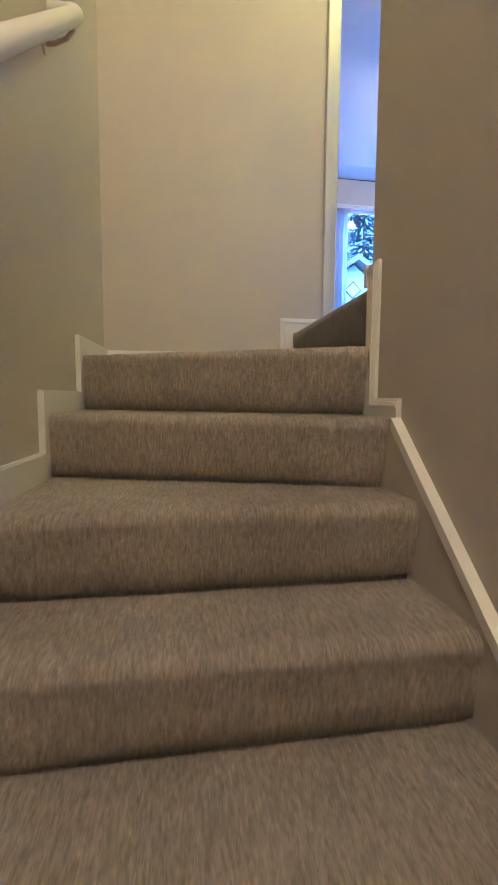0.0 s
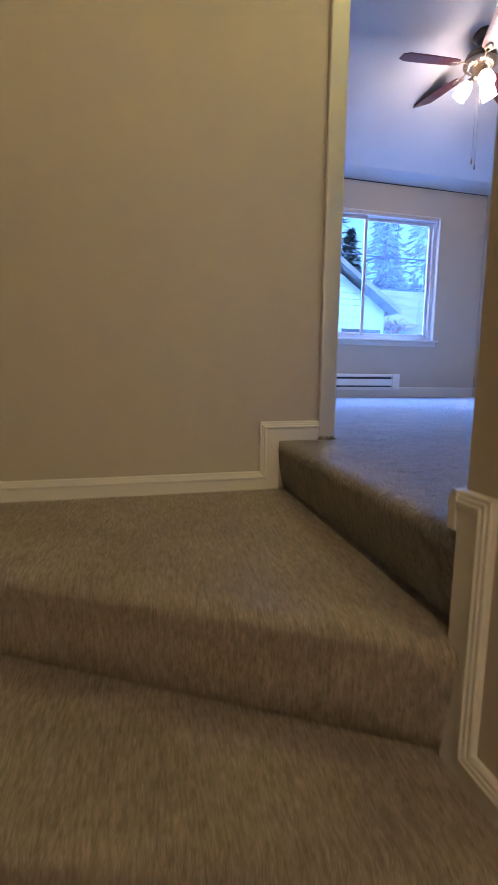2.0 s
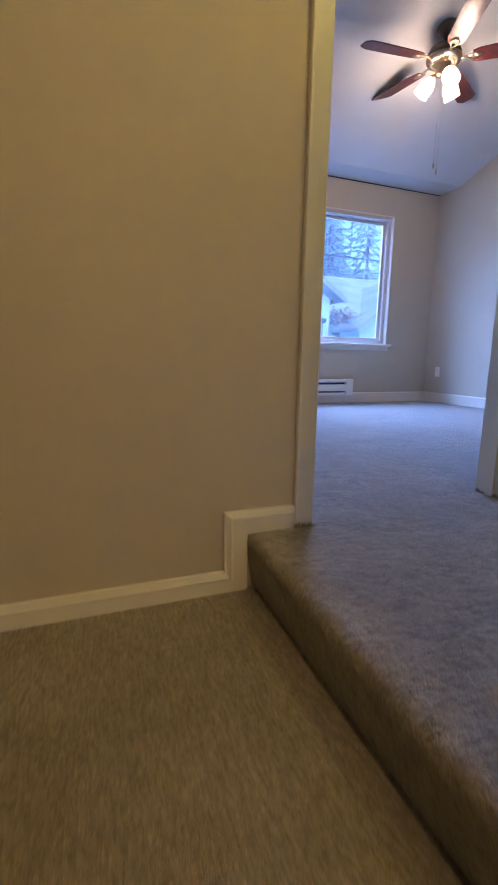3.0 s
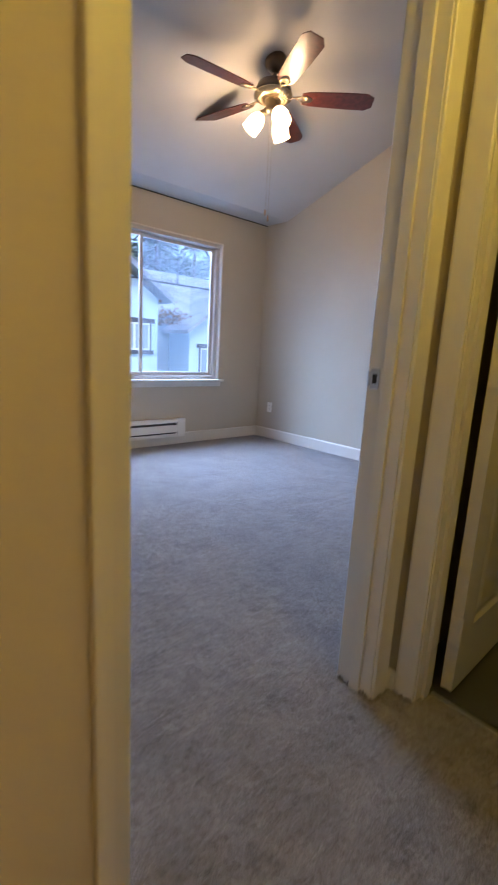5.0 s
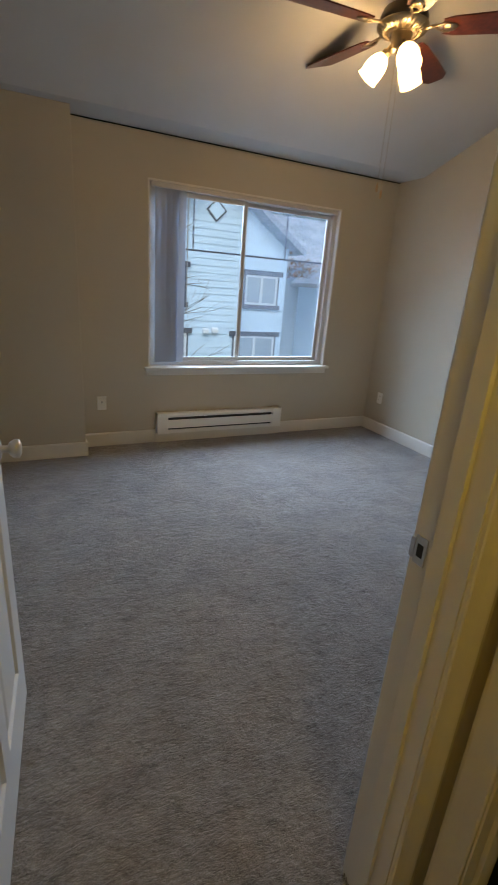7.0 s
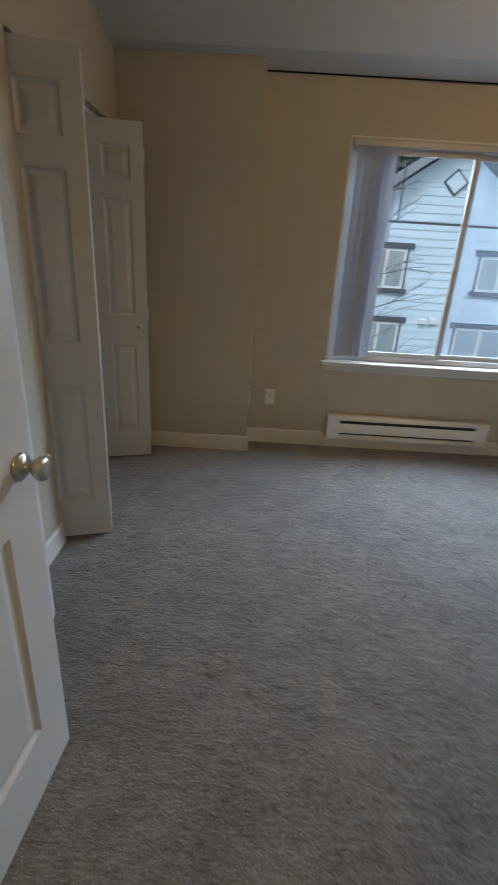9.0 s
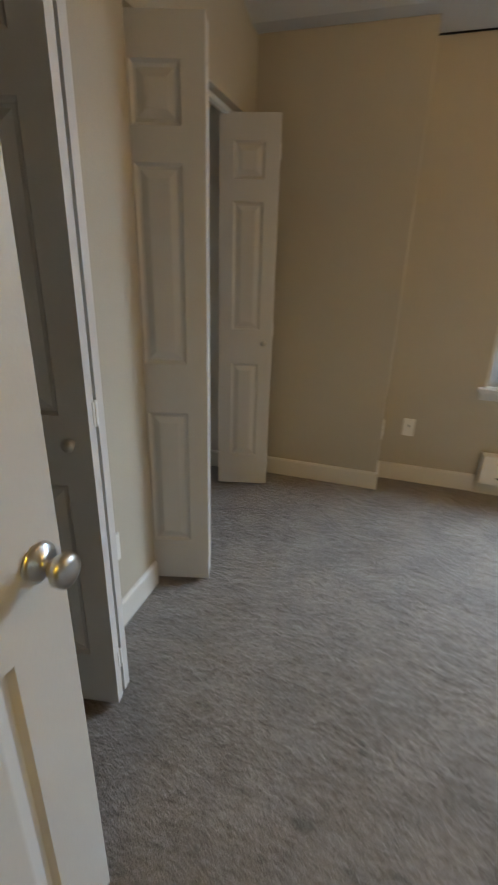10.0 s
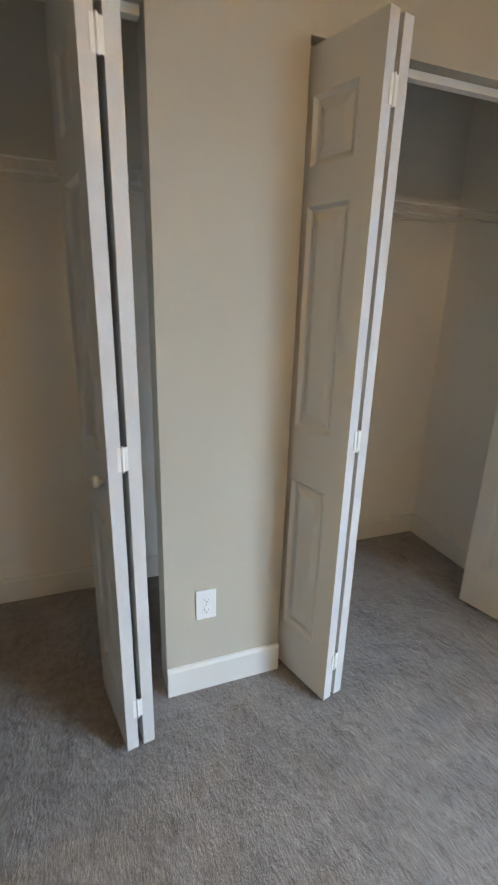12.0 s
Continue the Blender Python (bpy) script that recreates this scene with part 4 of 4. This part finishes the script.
prism(bm, [(c[0] - r, c[1]), (c[0], c[1] - r), (c[0] + r, c[1]), (c[0], c[1] + r)], NY - 0.06, NY - 0.05, "y")
part("louvre", bm, SIDING, vent)

for x, z in ((5.73, 0.03), (6.01, 0.05)):
    bm = bmesh.new()
    prism(bm, [(NY - 0.03, z - 0.07), (NY - 0.13, z - 0.07), (NY - 0.12, z + 0.03), (NY - 0.03, z + 0.08)], x - 0.09, x + 0.09, "x")
    part("wall_vent", bm, EXT_FRAME, house, "white hooded wall vent")

# long grey roofed wing behind and a second gable
wing = thing("house", (0, 0, 0), "blue-grey house wing under a long shingle roof", "house")
part("wall", boxes((EX1, 16.5, NY + 1.6, NY + 8, GZ, 2.15)), SIDING_GREY, wing)
bm = bmesh.new()
prism(bm, [(NY + 1.1, 2.05), (NY + 5.0, 4.0), (NY + 8.8, 2.05), (NY + 8.8, 2.2), (NY + 5.0, 4.15), (NY + 1.1, 2.2)], 7.6, 17.0, "x")
part("roof", bm, ROOF, wing, "grey shingle roof")
house2 = thing("house", (0, 0, 0), "pale grey gabled house front with one window", "house")
bm = bmesh.new()
prism(bm, [(9.75, GZ), (14.5, GZ), (14.5, 1.6), (12.1, 3.3), (9.75, 1.6)], NY + 0.3, NY + 5, "y")
b2 = part("wall", bm, SIDING, house2)
bm = bmesh.new()
for s in (-1, 1):
    e = 12.1 + s * 2.7
    prism(bm, [(12.1, 3.38), (e, 1.45), (e, 1.58), (12.1, 3.52)], NY - 0.1, NY + 5, "y")
part("roof", bm, ROOF, house2, "grey shingle roof")
ext_window(house2, 10.2, 11.0, -0.15, 1.0, NY + 0.28)


def conifer(at, h, rad, seed):
    """Trunk and drooping branch sprays of many small leaf cards."""
    rnd = random.Random(seed)
    ob = thing("conifer_tree", at, "tall dark green conifer behind the houses", "tree", "conifers behind the houses")
    bm = bmesh.new()
    tube(bm, [(0, 0, 0), (0.1, 0, h * 0.5), (0, 0, h)], 0.28, 0.03, 7)
    part("trunk", bm, BARK, ob)
    verts, faces = [], []
    for i in range(1500):
        u = rnd.random() ** 0.8
        z = h * (0.12 + 0.88 * u)
        reach = rad * (1 - u) ** 0.75 * rnd.uniform(0.25, 1.05) + 0.1
        a = rnd.uniform(0, 2 * math.pi)
        p = Vector((reach * math.cos(a), reach * math.sin(a), z - reach * 0.28))
        s = rnd.uniform(0.16, 0.42)
        d = Vector((math.cos(a + rnd.uniform(-0.6, 0.6)), math.sin(a + rnd.uniform(-0.6, 0.6)), rnd.uniform(-0.7, 0.1))) * s
        w = Vector((-d.y, d.x, rnd.uniform(-0.5, 0.5) * s)) * 0.42
        k = len(verts)
        verts += [p - d, p + w, p + d, p - w * 0.9 + Vector((0, 0, -0.06))]
        faces += [(k, k + 1, k + 2), (k, k + 2, k + 3)]
    me = bpy.data.meshes.new("crown")
    me.from_pydata([tuple(v) for v in verts], [], faces)
    me.materials.append(LEAF)
    crown = new("crown", me)
    crown.parent = ob
    return ob


rt = random.Random(11)
for i in range(34):
    x = -6 + i * 1.25 + rt.uniform(-0.6, 0.6)
    conifer((x, 28 + rt.uniform(-2, 8), GZ), rt.uniform(14, 20), rt.uniform(2.4, 3.6), 100 + i)

# wooded hillside that closes the view behind the houses
hv, hf = [], []
NXH, NYH = 70, 26
for iy in range(NYH):
    for ix in range(NXH):
        x, y = -60 + ix * 2.6, 38 + iy * 2.2
        rise = 26 * (1 - math.exp(-(y - 38) / 22))
        hv.append((x, y, GZ + rise + 2.2 * noise.noise(Vector((x * 0.22, y * 0.22, 3))) + 1.3 * noise.noise(Vector((x * 0.7, y * 0.7, 9)))))
for iy in range(NYH - 1):
    for ix in range(NXH - 1):
        k = iy * NXH + ix
        hf.append((k, k + 1, k + NXH + 1, k + NXH))
me = bpy.data.meshes.new("wooded_hill")
me.from_pydata(hv, [], hf)
me.materials.append(LEAF)
tagged(new("backdrop_hill", me), "distant wooded hillside behind the houses", "hillside", kind="structure")


def bare_tree(at, h, seed):
    rnd = random.Random(seed)
    ob = thing("bare_tree", at, "leafless slender tree in front of the house", "tree")
    bm = bmesh.new()
    tube(bm, [(0, 0, 0), (0.1, 0.05, h * 0.4), (0.05, 0, h * 0.75), (0.1, 0, h)], 0.07, 0.010, 8)
    part("trunk", bm, BARK, ob)
    bm = bmesh.new()

    def grow(p, d, ln, r, depth):
        q = p + d * ln * 0.5 + Vector((rnd.uniform(-1, 1), rnd.uniform(-1, 1), rnd.uniform(-0.5, 1))) * ln * 0.06
        e = p + d * ln
        tube(bm, [p, q, e], r, r * 0.45, 4)
        if depth:
            for _ in range(3):
                nd = (d + Vector((rnd.uniform(-1, 1), rnd.uniform(-1, 1), rnd.uniform(-0.5, 0.8))) * 0.75).normalized()
                grow(p + d * ln * rnd.uniform(0.45, 0.95), nd, ln * 0.6, r * 0.5, depth - 1)

    for i in range(22):
        z = h * rnd.uniform(0.35, 0.97)
        a = rnd.uniform(0, 6.28)
        grow(Vector((0.06, 0.02, z)), Vector((math.cos(a), math.sin(a), rnd.uniform(0.1, 0.8))).normalized(), 1.1 * (1.2 - z / h) + 0.75, 0.012, 2)
    part("branches", bm, BARK, ob)
    return ob


bare_tree((3.45, 12.6, GZ), 8.6, 5)

# dry brown twigs and leaves caught in the roof valley
rnd = random.Random(21)
verts, faces = [], []
for i in range(420):
    p = Vector((8.95 + rnd.gauss(0, 0.38), NY + 0.5 + rnd.uniform(-0.5, 0.4), 1.95 + rnd.gauss(0, 0.16)))
    d = Vector((rnd.uniform(-1, 1), rnd.uniform(-1, 1), rnd.uniform(-1, 1))) * rnd.uniform(0.03, 0.09)
    w = Vector((-d.y, d.x, d.z * 0.3)) * 0.6
    k = len(verts)
    verts += [tuple(p - d), tuple(p + w), tuple(p + d), tuple(p - w)]
    faces += [(k, k + 1, k + 2), (k, k + 2, k + 3)]
me = bpy.data.meshes.new("dry_leaves")
me.from_pydata(verts, [], faces)
me.materials.append(DRY)
tagged(new("dry_leaves", me), "dry orange-brown leaves caught in the roof valley", "dry leaves", kind="stuff")
